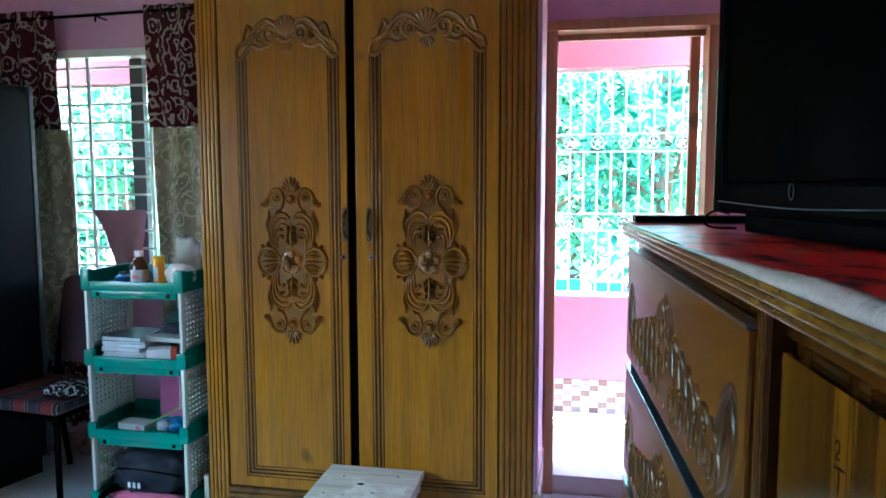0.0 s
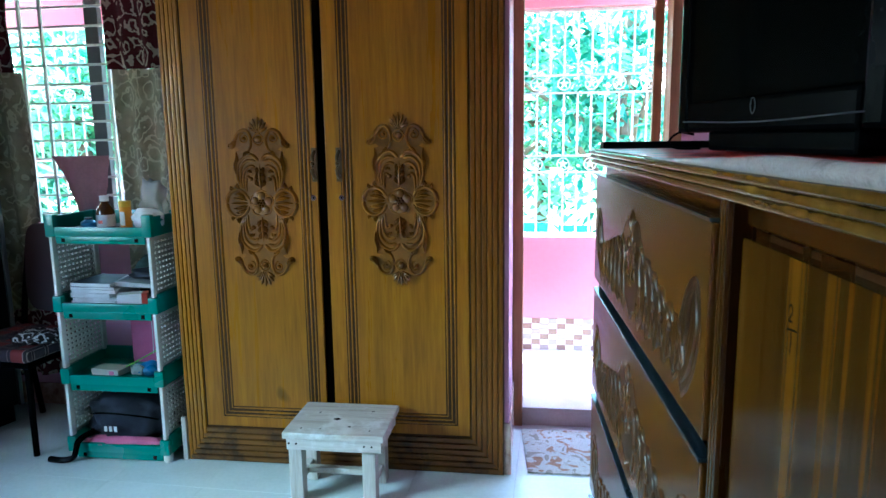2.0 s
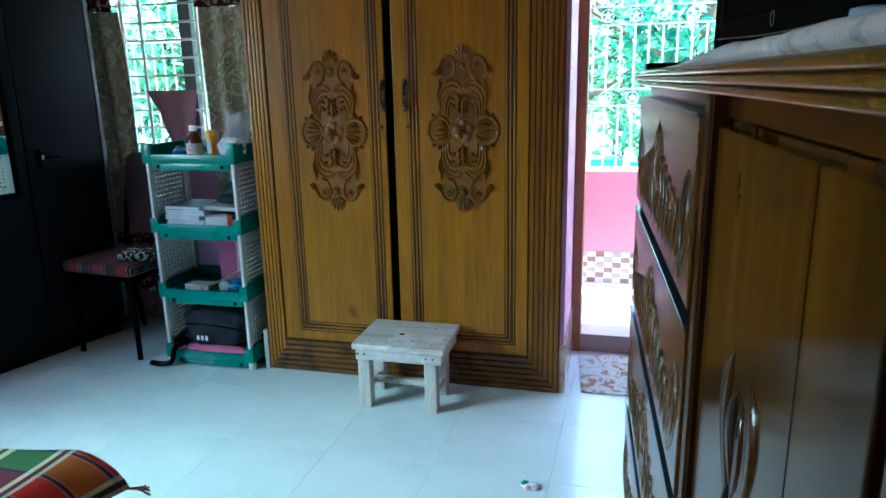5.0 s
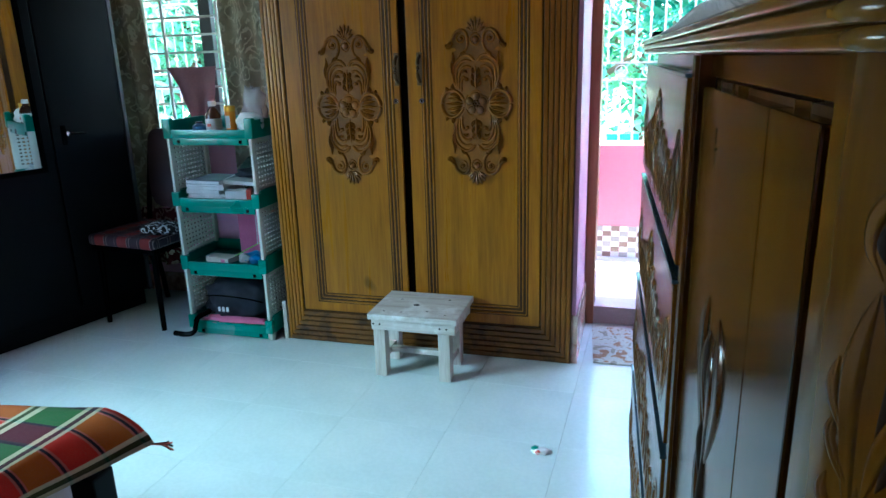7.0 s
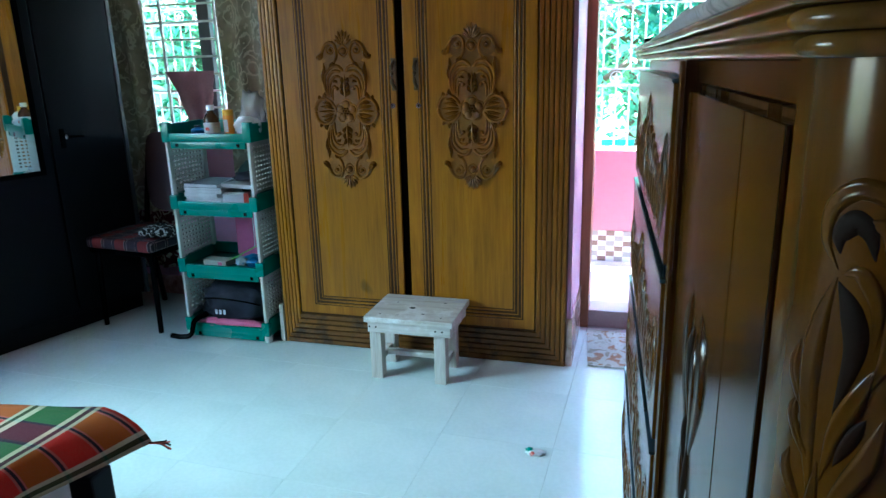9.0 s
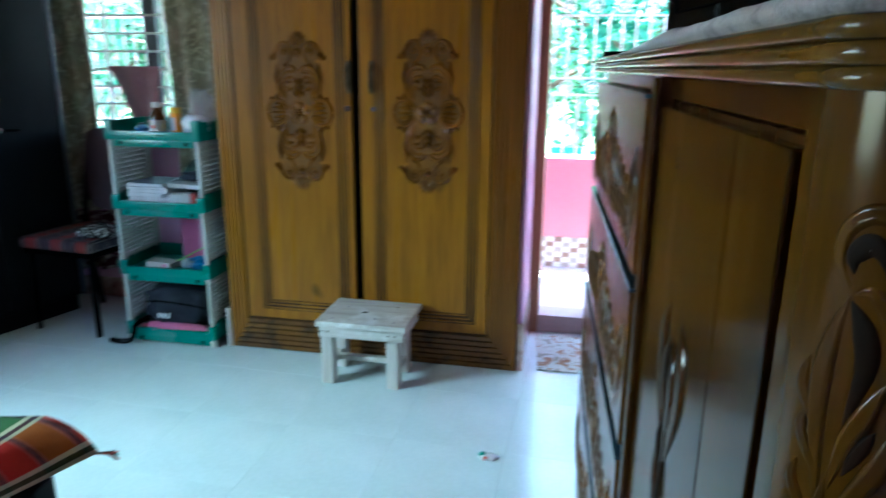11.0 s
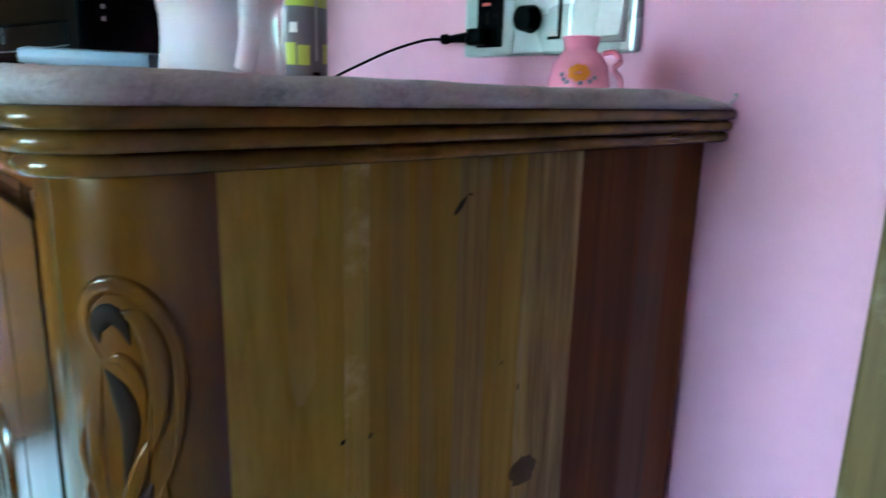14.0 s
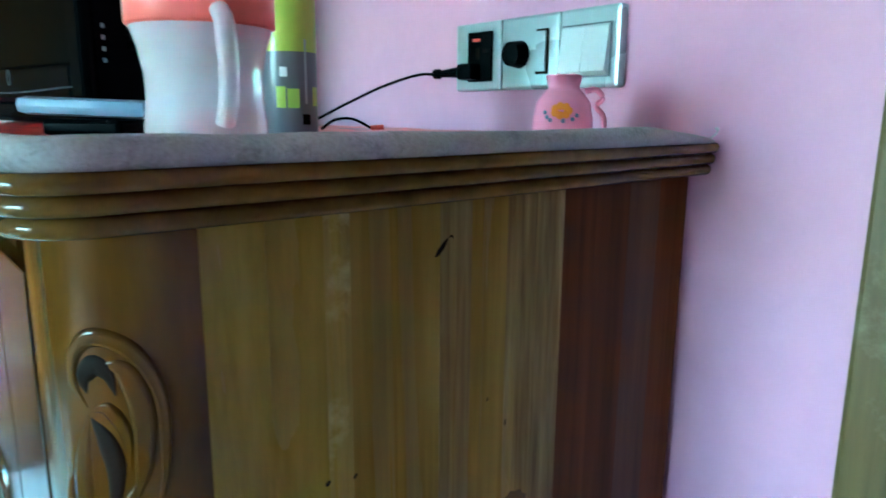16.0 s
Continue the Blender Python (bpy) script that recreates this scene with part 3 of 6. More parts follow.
def medallion(put):
    """Tall carved ornament, about 0.30 by 0.70, round (0, 0)."""
    bm = bmesh.new()
    dome(bm, put, 0, 0, 0.05, 0.0035, 18)
    for k in range(5):
        t = 2 * math.pi * k / 5 + 0.3
        dome(bm, put, 0.031 * math.cos(t), 0.031 * math.sin(t), 0.0185, 0.0085)
        stroke(bm, put, [(0.05 * math.cos(t - 0.5), 0.05 * math.sin(t - 0.5)), (0.054 * math.cos(t), 0.054 * math.sin(t)), (0.05 * math.cos(t + 0.5), 0.05 * math.sin(t + 0.5))], 0.0035)
    for k in range(6):
        t = 2 * math.pi * k / 6
        dome(bm, put, 0.0125 * math.cos(t), 0.0125 * math.sin(t), 0.0062, 0.0125, 8)
    dome(bm, put, 0, 0, 0.0062, 0.0145, 8)
    for s in (-1, 1):
        petal(bm, put, [(s * 0.058, 0), (s * 0.095, 0), (s * 0.14, 0)], 0.0075, 0.009, ridge=0.4)
        for dz in (-1, 1):
            line = lambda r0, r1, *pts: stroke(bm, put, [(s * p, dz * q) for p, q in pts], 1.3 * r0, 1.3 * r1)
            blade = lambda w, h, *pts: petal(bm, put, [(s * p, dz * q) for p, q in pts], 1.35 * w, 1.2 * h, ridge=0.35)
            # side palmette: a rim round veined leaves
            line(0.0055, 0.0068, (0.054, 0.014), (0.074, 0.042), (0.105, 0.056), (0.135, 0.045), (0.151, 0.02), (0.153, 0))
            blade(0.0072, 0.009, (0.062, 0.01), (0.092, 0.02), (0.128, 0.022))
            blade(0.006, 0.008, (0.068, 0.024), (0.094, 0.038), (0.12, 0.038))
            blade(0.007, 0.009, (0.094, 0.058), (0.104, 0.068), (0.104, 0.084))
            blade(0.006, 0.008, (0.12, 0.056), (0.13, 0.06), (0.134, 0.072))
            # nested strands of the great acanthus scroll
            line(0.0048, 0.0062, (0.085, 0.06), (0.1, 0.11), (0.094, 0.16), (0.062, 0.192), (0.03, 0.196), (0.005, 0.172))
            line(0.0046, 0.0058, (0.082, 0.06), (0.087, 0.11), (0.08, 0.15), (0.052, 0.175), (0.018, 0.172))
            line(0.0046, 0.0056, (0.075, 0.058), (0.075, 0.105), (0.064, 0.138), (0.04, 0.153), (0.02, 0.146))
            line(0.0046, 0.006, (0.064, 0.046), (0.064, 0.085), (0.056, 0.108), (0.044, 0.104))
            dome(bm, put, s * 0.041, dz * 0.1, 0.0095, 0.011, 10)
            blade(0.0062, 0.009, (0.101, 0.1), (0.105, 0.15), (0.098, 0.18), (0.101, 0.213))
            blade(0.0055, 0.008, (0.074, 0.186), (0.056, 0.207), (0.04, 0.207))
            blade(0.005, 0.009, (0.06, 0.126), (0.046, 0.132), (0.036, 0.124))
            # stem round the scroll's eye, ending in a hooked leaf
            line(0.0045, 0.0066, (0.068, 0.2), (0.046, 0.215), (0.034, 0.24), (0.034, 0.268), (0.046, 0.292), (0.068, 0.297), (0.09, 0.283), (0.104, 0.256), (0.12, 0.239))
            blade(0.009, 0.011, (0.098, 0.27), (0.11, 0.242), (0.124, 0.233), (0.132, 0.244))
            curl(bm, put, s * 0.063, dz * 0.264, 0.021, 4.4, math.pi / 2, -s * dz, 0.0044)
            dome(bm, put, s * 0.063, dz * 0.264, 0.0088, 0.011, 10)
            for k in range(3):
                blade(0.0062, 0.009, (0.001, 0.066 + 0.026 * k), (0.016 - 0.002 * k, 0.082 + 0.026 * k), (0.019 - 0.003 * k, 0.098 + 0.026 * k))
    for dz in (-1, 1):
        petal(bm, put, [(0, dz * 0.055), (0, dz * 0.1), (0, dz * 0.162)], 0.0062, 0.011)
        dome(bm, put, 0, dz * 0.26, 0.0155, 0.014, 12)
        stroke(bm, put, [(0.025, dz * 0.26), (0, dz * 0.284), (-0.025, dz * 0.26), (0, dz * 0.236), (0.025, dz * 0.26)], 0.0042)
        for k in range(7):
            t = radians(-57 + 19 * k)
            ln = 0.066 * (0.6 + 0.4 * math.cos(t) ** 2)
            petal(bm, put, [(0.01 * math.sin(t), dz * 0.285), (0.55 * ln * math.sin(t), dz * (0.282 + 0.55 * ln * math.cos(t))), (1.05 * ln * math.sin(t), dz * (0.282 + 1.05 * ln * math.cos(t)))], 0.0062, 0.0095, 3, 0.6)
    return bm


def crest(put):
    """Carved arch crest, 0.45 wide and 0.17 high, its centre foot at (0, 0)."""
    bm = bmesh.new()
    fan(bm, put, 0, 0.06, 0.085, 1, 9, 60, 0.01)
    fan(bm, put, 0, 0.045, 0.05, -1, 5, 42, 0.008)
    stroke(bm, put, [(-0.04, 0.062), (0, 0.042), (0.04, 0.062)], 0.01)
    for s in (-1, 1):
        stroke(bm, put, [(s * 0.035, 0.1), (s * 0.085, 0.125), (s * 0.13, 0.1), (s * 0.165, 0.055), (s * 0.215, 0.03), (s * 0.228, -0.012)], 0.011, 0.009)
        stroke(bm, put, [(s * 0.228, -0.012), (s * 0.205, -0.02), (s * 0.18, 0.005), (s * 0.15, 0.03), (s * 0.12, 0.02), (s * 0.075, 0.03)], 0.011, 0.008)
        curl(bm, put, s * 0.068, 0.075, 0.034, 5.0, -math.pi / 2, s, 0.009)
        curl(bm, put, s * 0.118, 0.062, 0.026, 4.5, math.pi / 2, s, 0.008)
        stroke(bm, put, [(s * 0.15, 0.08), (s * 0.17, 0.105), (s * 0.185, 0.08), (s * 0.195, 0.05)], 0.01, 0.006)
        stroke(bm, put, [(s * 0.13, 0.07), (s * 0.155, 0.05), (s * 0.19, 0.01)], 0.01, 0.007)
    return bm


def reeds(bm, a0, a1, count, put, lo, hi, depth=0.008):
    """Upright half-round reeds side by side from a0 to a1, between the heights lo and hi."""
    w = (a1 - a0) / count
    for i in range(count):
        c, r = a0 + (i + 0.5) * w, w * 0.468
        cols = []
        for k in range(6):
            t = math.pi * k / 5
            o, h = c - r * math.cos(t), depth * min(1.0, 1.5 * math.sin(t)) - 0.0005
            cols.append((bm.verts.new(put(o, lo, h)), bm.verts.new(put(o, hi, h))))
        for p, q in zip(cols, cols[1:]):
            bm.faces.new((p[0], q[0], q[1], p[1]))
    return bm


def drape(name, x0, x1, y, z0, z1, waves, depth, material, parent, top=None, phase=0.0, taper=None, label=""):
    """Hanging cloth in vertical folds; taper(s, h) gives the sideways pull at share s across and h down."""
    bm = bmesh.new()
    uv = bm.loops.layers.uv.new("UVMap")
    nx, nz = waves * 8, 14
    grid = []
    for j in range(nz + 1):
        h = j / nz
        row = []
        for i in range(nx + 1):
            s = i / nx
            x = x0 + (x1 - x0) * s + (taper(s, h) if taper else 0)
            d = depth * (0.55 + 0.45 * h) * math.sin(2 * math.pi * waves * s + phase + 0.7 * math.sin(3.1 * h + 5 * s)) + 0.012 * noise.noise((x * 6, phase, h * 4))
            row.append(bm.verts.new((x, y + d, z1 + (z0 - z1) * h)))
        grid.append(row)
    for j in range(nz):
        for i in range(nx):
            f = bm.faces.new((grid[j][i], grid[j + 1][i], grid[j + 1][i + 1], grid[j][i + 1]))
            for lp, (a, b) in zip(f.loops, ((i, j), (i, j + 1), (i + 1, j + 1), (i + 1, j))):
                lp[uv].uv = (a / nx * (x1 - x0) * 1.5, (z1 - z0) * (1 - b / nz))
    bm.normal_update()
    bmesh.ops.solidify(bm, geom=list(bm.faces), thickness=0.002)
    return part(name, bm, material, parent, label, smooth=60)

# ---- the setting ----
def structure(name, bm, material, label="", parent=None):
    ob = link(name, bm, material, parent)
    return tagged(ob, label, "", "", "structure")


RX, LX, BY, RY, CZ = 1.178, -3.25, 3.42, -2.45, 2.95   # right wall, left wall, back wall, rear wall, ceiling

structure("floor_bed", boxes((LX - 0.2, RX + 0.2, RY - 0.2, BY + 0.2, -0.12, -0.006)), plain("pale_grout", (0.42, 0.42, 0.43), 0.8))
structure("ceiling", boxes((LX - 0.2, RX + 0.2, RY - 0.2, 4.65, CZ, CZ + 0.12)), WHITE)
# back wall with the window and the terrace door
WX0, WX1, WZ0, WZ1 = -2.5, -1.25, 0.93, 2.22
DX0, DX1, DZ0, DZ1 = 0.255, 1.035, 0.0, 2.255
structure("wall_north", boxes((LX - 0.2, WX0, BY, BY + 0.14, 0, CZ), (WX0, WX1, BY, BY + 0.14, 0, WZ0), (WX0, WX1, BY, BY + 0.14, WZ1, CZ),
                              (WX1, DX0, BY, BY + 0.14, 0, CZ), (DX0, DX1, BY, BY + 0.14, DZ1, CZ), (DX1, RX + 0.2, BY, BY + 0.14, 0, CZ)), PINK,
          "pink painted plaster wall with window and doorway")
structure("wall_pier", boxes((0.1, 0.262, 2.875, BY - 0.002, 0, CZ)), PINK, "pink painted wall pier beside the wardrobe")
structure("wall_east", boxes((RX, RX + 0.15, 0.088, BY - 0.002, 0, CZ), (RX, RX + 0.15, -0.83, 0.088, 2.16, CZ), (RX, RX + 0.15, RY, -0.83, 0, CZ)), PINK, "pink painted plaster wall")
structure("wall_west", boxes((LX - 0.15, LX, RY, -0.2, 0, CZ), (LX - 0.15, LX, 1.1, BY - 0.002, 0, CZ), (LX - 0.15, LX, -0.2, 1.1, 0, 0.95), (LX - 0.15, LX, -0.2, 1.1, 2.15, CZ)), PINK)
structure("wall_south", boxes((LX - 0.15, RX + 0.15, RY - 0.15, RY, 0, CZ)), PINK)
structure("hall_floor", boxes((RX + 0.15, 3.0, -1.2, 0.6, -0.1, 0.0)), CONCRETE)
structure("hall_wall", boxes((2.9, 3.0, -1.2, 0.6, 0, CZ), (RX + 0.15, 2.9, -1.3, -1.2, 0, CZ), (RX + 0.15, 2.9, 0.6, 0.7, 0, CZ), (RX + 0.15, 3.0, -1.3, 0.7, CZ, CZ + 0.1)), PINK)

structure("skirting", boxes((0.2625, 0.272, 2.872, BY - 0.004, 0, 0.235), (0.1, 0.272, 2.862, 2.872, 0, 0.235), (RX - 0.01, RX - 0.0005, 0.09, BY - 0.01, 0, 0.12), bevel=0.002), MARBLE, "brown marble skirting tiles")
structure("skirting_north", boxes((LX + 0.01, -1.3, BY - 0.012, BY - 0.0005, 0, 0.12), bevel=0.002), MARBLE)

# terrace door: frame, threshold, latch
d1 = thing("door_1", "open doorway with a brown wooden frame and concrete threshold", "", kind="structure")
part("frame_post", boxes((0.2625, 0.312, 3.375, 3.52, 0.0, 2.205), bevel=0.004), JAMB, d1)
part("frame_post", boxes((0.972, 1.03, 3.375, 3.52, 0.0, 2.205), bevel=0.004), JAMB, d1)
part("frame_head", boxes((0.2625, 1.03, 3.375, 3.52, 2.205, 2.252), bevel=0.004), JAMB, d1)
part("stop_bead", boxes((0.312, 0.972, 3.47, 3.5, 2.178, 2.204), bevel=0.003), JAMB, d1)
part("threshold", boxes((0.312, 0.972, 3.39, 3.55, 0.0, 0.095), bevel=0.005), plain("cement", (0.42, 0.35, 0.34), 0.6), d1)
leaf = part("outer_post", boxes((0.925, 0.968, 3.555, 3.6, 0.081, 2.2), bevel=0.004), JAMB, d1)
part("bolt", boxes((0.91, 0.9245, 3.555, 3.595, 1.98, 2.04), bevel=0.003), CHROME, leaf)

# side doorway in the right-hand wall
d2 = thing("door_2", "scuffed brown wooden door frame in the pink wall", "", kind="structure")
part("frame_post", boxes((1.162, RX + 0.14, 0.041, 0.086, 0, 2.14), bevel=0.005), OLDFRAME, d2)
part("inner_stop", boxes((1.168, RX + 0.14, -0.005, 0.0405, 0, 2.14), bevel=0.004), OLDFRAME, d2)
part("frame_post", boxes((1.162, RX + 0.14, -0.83, -0.745, 0, 2.14), bevel=0.006), OLDFRAME, d2)
part("frame_head", boxes((1.162, RX + 0.14, -0.83, 0.086, 2.14, 2.2), bevel=0.006), OLDFRAME, d2)
part("door_leaf", boxes((RX + 0.03, RX + 0.07, -0.745, -0.006, 0.01, 2.138), bevel=0.004), OLDFRAME, d2)

# window with its bars
w1 = thing("window_1", "open window with white painted steel bars", "", kind="structure")
part("frame_side", boxes((WX0, WX0 + 0.04, BY - 0.012, BY + 0.1, WZ0, WZ1), bevel=0.003), BARS, w1)
part("frame_side", boxes((WX1 - 0.04, WX1, BY - 0.012, BY + 0.1, WZ0, WZ1), bevel=0.003), BARS, w1)
part("frame_head", boxes((WX0 + 0.04, WX1 - 0.04, BY - 0.012, BY + 0.1, WZ1 - 0.04, WZ1), bevel=0.003), BARS, w1)
part("window_sill", boxes((WX0 + 0.04, WX1 - 0.04, BY - 0.03, BY + 0.12, WZ0, WZ0 + 0.04), bevel=0.003), BARS, w1)
for x in (-2.285, -2.165, -1.805, -1.685, -1.4):
    part("upright_bar", boxes((x - 0.008, x + 0.008, BY + 0.012, BY + 0.028, WZ0 + 0.04, WZ1 - 0.04), bevel=0.002), BARS, w1)
for i in range(12):
    z = 1.07 + 0.0965 * i
    part("cross_bar", boxes((WX0 + 0.04, WX1 - 0.04, BY + 0.029, BY + 0.041, z - 0.006, z + 0.006), bevel=0.002), BARS, w1)
part("mullion", boxes((-1.95, -1.875, BY + 0.06, BY + 0.1, WZ0 + 0.04, WZ1 - 0.04), bevel=0.003), plain("dark_mullion", (0.03, 0.03, 0.032), 0.5), w1, "dark wooden window mullion")
# added window beside the bed, out of view, that lets the daylight in
structure("window_2", boxes((LX - 0.1, LX + 0.02, -0.205, -0.16, 0.945, 2.155), (LX - 0.1, LX + 0.02, 1.06, 1.105, 0.945, 2.155), (LX - 0.1, LX + 0.02, -0.16, 1.06, 2.11, 2.155), (LX - 0.1, LX + 0.02, -0.16, 1.06, 0.945, 0.99), bevel=0.003), BARS)

# terrace outside
TY = 4.4
structure("terrace_floor", boxes((-5.0, 2.6, BY + 0.14, TY + 0.1, -0.1, 0.08)), CONCRETE)
tw = thing("terrace_wall", "salmon painted parapet wall with a checked tile band", "", kind="structure")
part("parapet", boxes((-5.0, 2.6, TY, TY + 0.1, 0.08, 0.82), bevel=0.004), ROSEPINK, tw)
structure("terrace_beam", boxes((-5.0, 2.6, TY - 0.02, TY + 0.12, 2.205, 2.96)), ROSEPINK, "salmon painted concrete beam")
structure("terrace_end", boxes((-5.1, -5.0, 3.56, 4.5, 0, 2.96), (2.6, 2.7, 3.56, 4.5, 0, 2.96)), ROSEPINK)
structure("ground", boxes((-60, 60, 4.5, 120, -0.6, -0.5), (-60, -3.6, -40, 4.5, -0.6, -0.5), (3.2, 60, -40, 4.5, -0.6, -0.5)), SOIL)

gr = thing("terrace_grille", "painted iron balcony grille with star rosettes", "grille")
part("top_rail", boxes((-5, 2.6, TY + 0.03, TY + 0.05, 2.185, 2.203)), IRON, gr)
for z in (0.835, 1.222, 1.325, 1.707, 1.814):
    part("rail", boxes((-5, 2.6, TY + 0.032, TY + 0.048, z - 0.006, z + 0.006)), IRON, gr)
PITCH, G0 = 0.0825, 0.375
for i in range(-68, 29):
    x = G0 + PITCH * i
    segs = [(0.835, 1.222), (1.325, 1.707), (1.814, 2.195)]
    bm = bmesh.new()
    for lo, hi in segs:
        cyl(bm, (x, TY + 0.04, lo), (x, TY + 0.04, hi), 0.006, seg=6, caps=False)
        zk = lo + (hi - lo) * (0.74 if i % 2 == 0 else 0.27)
        lathe(bm, [(0.004, -0.018), (0.0115, -0.006), (0.0115, 0.006), (0.004, 0.018)], 8, (x, TY + 0.04, zk))
    part("bar", bm, IRON, gr)


def rosette(x, z):
    bm = bmesh.new()
    tube(bm, [(x + 0.037 * math.cos(t), TY + 0.04, z + 0.037 * math.sin(t)) for t in [2 * math.pi * k / 10 for k in range(11)]], 0.0045, 6, 2)
    c0, c1 = bm.verts.new((x, TY + 0.03, z)), bm.verts.new((x, TY + 0.05, z))
    ring = [bm.verts.new((x + r * math.sin(math.pi * k / 5), TY + 0.04, z + r * math.cos(math.pi * k / 5))) for k in range(10) for r in ((0.033 if k % 2 == 0 else 0.013),)]
    for k in range(10):
        bm.faces.new((c0, ring[k], ring[(k + 1) % 10]))
        bm.faces.new((c1, ring[(k + 1) % 10], ring[k]))
    return part("star_rosette", bm, IRON, gr)


for i in range(-34, 14):
    rosette(G0 + 2 * PITCH * i, 1.762)
    if -4 < i < 10:
        rosette(G0 + 2 * PITCH * i, 1.274)

# ---- garden ----
def foliage(name, label, centre, spread, count, size, material, seed, group="garden trees"):
    rng = random.Random(seed)
    t = thing(name, label, "tree", group=group)
    cx, cy, cz = centre
    bm = bmesh.new()
    top = cz + spread[2] * 0.6
    tube(bm, [(cx, cy, -0.6), (cx + 0.1, cy, cz * 0.4), (cx - 0.1, cy + 0.1, cz), (cx, cy, top)], 0.09, 8, 4)
    for k in range(6):
        a = rng.uniform(0, 6.28)
        z = rng.uniform(0.3, 0.9) * cz
        tube(bm, [(cx, cy, z), (cx + 0.5 * spread[0] * math.cos(a), cy + 0.3 * math.sin(a), z + 0.4), (cx + spread[0] * math.cos(a), cy + spread[1] * math.sin(a) * 0.7, z + 0.9)], 0.035, 6, 3)
    part("trunk", bm, BARK, t)
    clumps = [(rng.gauss(0, 0.5), rng.gauss(0, 0.5), rng.gauss(0, 0.5), rng.uniform(0.16, 0.34)) for _ in range(46)]
    vs, fs = [], []
    for _ in range(count):
        c = rng.choice(clumps)
        p = Vector((cx + spread[0] * (c[0] + rng.gauss(0, c[3] * 0.5)), cy + spread[1] * (c[1] + rng.gauss(0, c[3] * 0.5)), cz + spread[2] * (c[2] + rng.gauss(0, c[3] * 0.5))))
        if p.z < -0.5:
            continue
        q = Euler((rng.uniform(-1, 1), rng.uniform(-1, 1), rng.uniform(0, 6.28)))
        s = size * rng.uniform(0.6, 1.4)
        k = len(vs)
        for o in ((-1, 0, 0), (-0.3, -0.34, 0.06), (0.4, -0.28, 0.04), (1, 0, -0.12), (0.4, 0.28, 0.04), (-0.3, 0.34, 0.06)):
            w = Vector(o) * s
            w.rotate(q)
            vs.append(tuple(p + w))
        fs.append((k, k + 1, k + 2, k + 3, k + 4, k + 5))
    me = bpy.data.meshes.new("crown")
    me.from_pydata(vs, [], fs)
    me.materials.append(material)
    ob = new("crown", me)
    ob.parent = t
    return t


TREES = [((-7.2, 9.2, 1.6), 1), ((-5.4, 8.2, 2.1), 0), ((-3.6, 9.0, 1.4), 0), ((-2.4, 10.4, 2.2), 1), ((-0.9, 8.8, 1.9), 0), ((0.4, 9.8, 2.3), 0), ((1.5, 8.6, 1.7), 1), ((2.9, 9.4, 2.2), 0)]
for k, (c, deep) in enumerate(TREES):
    foliage("tree", ("dark" if deep else "sunlit pale") + " green leafy garden tree beyond the terrace", c, (1.5, 1.0, 2.0), 6500 if c[0] < -2.5 else 2600, 0.095, LEAF[deep], 11 + k)
tagged(structure("backdrop", boxes((-45, 45, 45, 45.5, -0.6, 4.0)), leaf_material("far_green", (0.08, 0.2, 0.06), (0.08, 0.2, 0.06)), "far green treeline"), kind="structure")
blue = thing("tarpaulin_fence", "low teal sheet fence in the garden", "fence")
for i in range(12):
    x = -2.0 + 0.32 * i
    part("sheet", boxes((x, x + 0.26, 5.6, 5.62, -0.5, 0.78 - 0.02 * (i % 3)), bevel=0.003), TEALSHEET, blue)

# ---- wardrobe ----
WY = 2.86
wr = thing("wardrobe", "large golden teak wardrobe with two carved doors", "wardrobe")
wx0, wx1, wtop = -1.197, 0.243, 2.5
front = lambda a, b, h: (a, WY - h, b)
part("carcass", boxes((wx0, wx1, WY + 0.03, BY - 0.03, 0.0, wtop), bevel=0.004), TEAK, wr)
# black sheet behind the doors, painting the shade in the gaps
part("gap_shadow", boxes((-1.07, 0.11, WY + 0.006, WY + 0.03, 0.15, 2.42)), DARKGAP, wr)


def reeded_stile(x0, x1, count):
    # the right-hand stile gets a darker teak than the left
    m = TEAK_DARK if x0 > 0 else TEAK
    # the dark backing deepens the creases between reeds by colour
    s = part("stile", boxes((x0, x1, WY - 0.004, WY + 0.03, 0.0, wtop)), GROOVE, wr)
    w = (x1 - x0 - 0.004) / count
    for k in range(count):
        a = x0 + 0.002 + k * w
        step = k if x0 < 0 else count - 1 - k
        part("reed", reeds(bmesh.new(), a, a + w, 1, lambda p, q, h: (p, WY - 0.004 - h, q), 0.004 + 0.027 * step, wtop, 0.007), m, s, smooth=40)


reeded_stile(wx0, -1.1, 5)
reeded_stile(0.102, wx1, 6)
# same dark backing, shade painted between the plinth reeds
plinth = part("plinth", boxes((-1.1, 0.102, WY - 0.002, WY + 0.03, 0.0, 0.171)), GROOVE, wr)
for k in range(6):
    bm = bmesh.new()
    z = 0.0165 + 0.027 * k
    reeds(bm, z - 0.0125, z + 0.0125, 1, lambda p, q, h: (q, WY - 0.0042 - h, p), wx0 + 0.012 + 0.0165 * k, wx1 - 0.012 - 0.0228 * k, 0.007)
    part("reed", bm, PLINTHWOOD, plinth, smooth=40)
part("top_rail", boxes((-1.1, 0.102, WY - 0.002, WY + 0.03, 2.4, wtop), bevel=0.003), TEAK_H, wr)


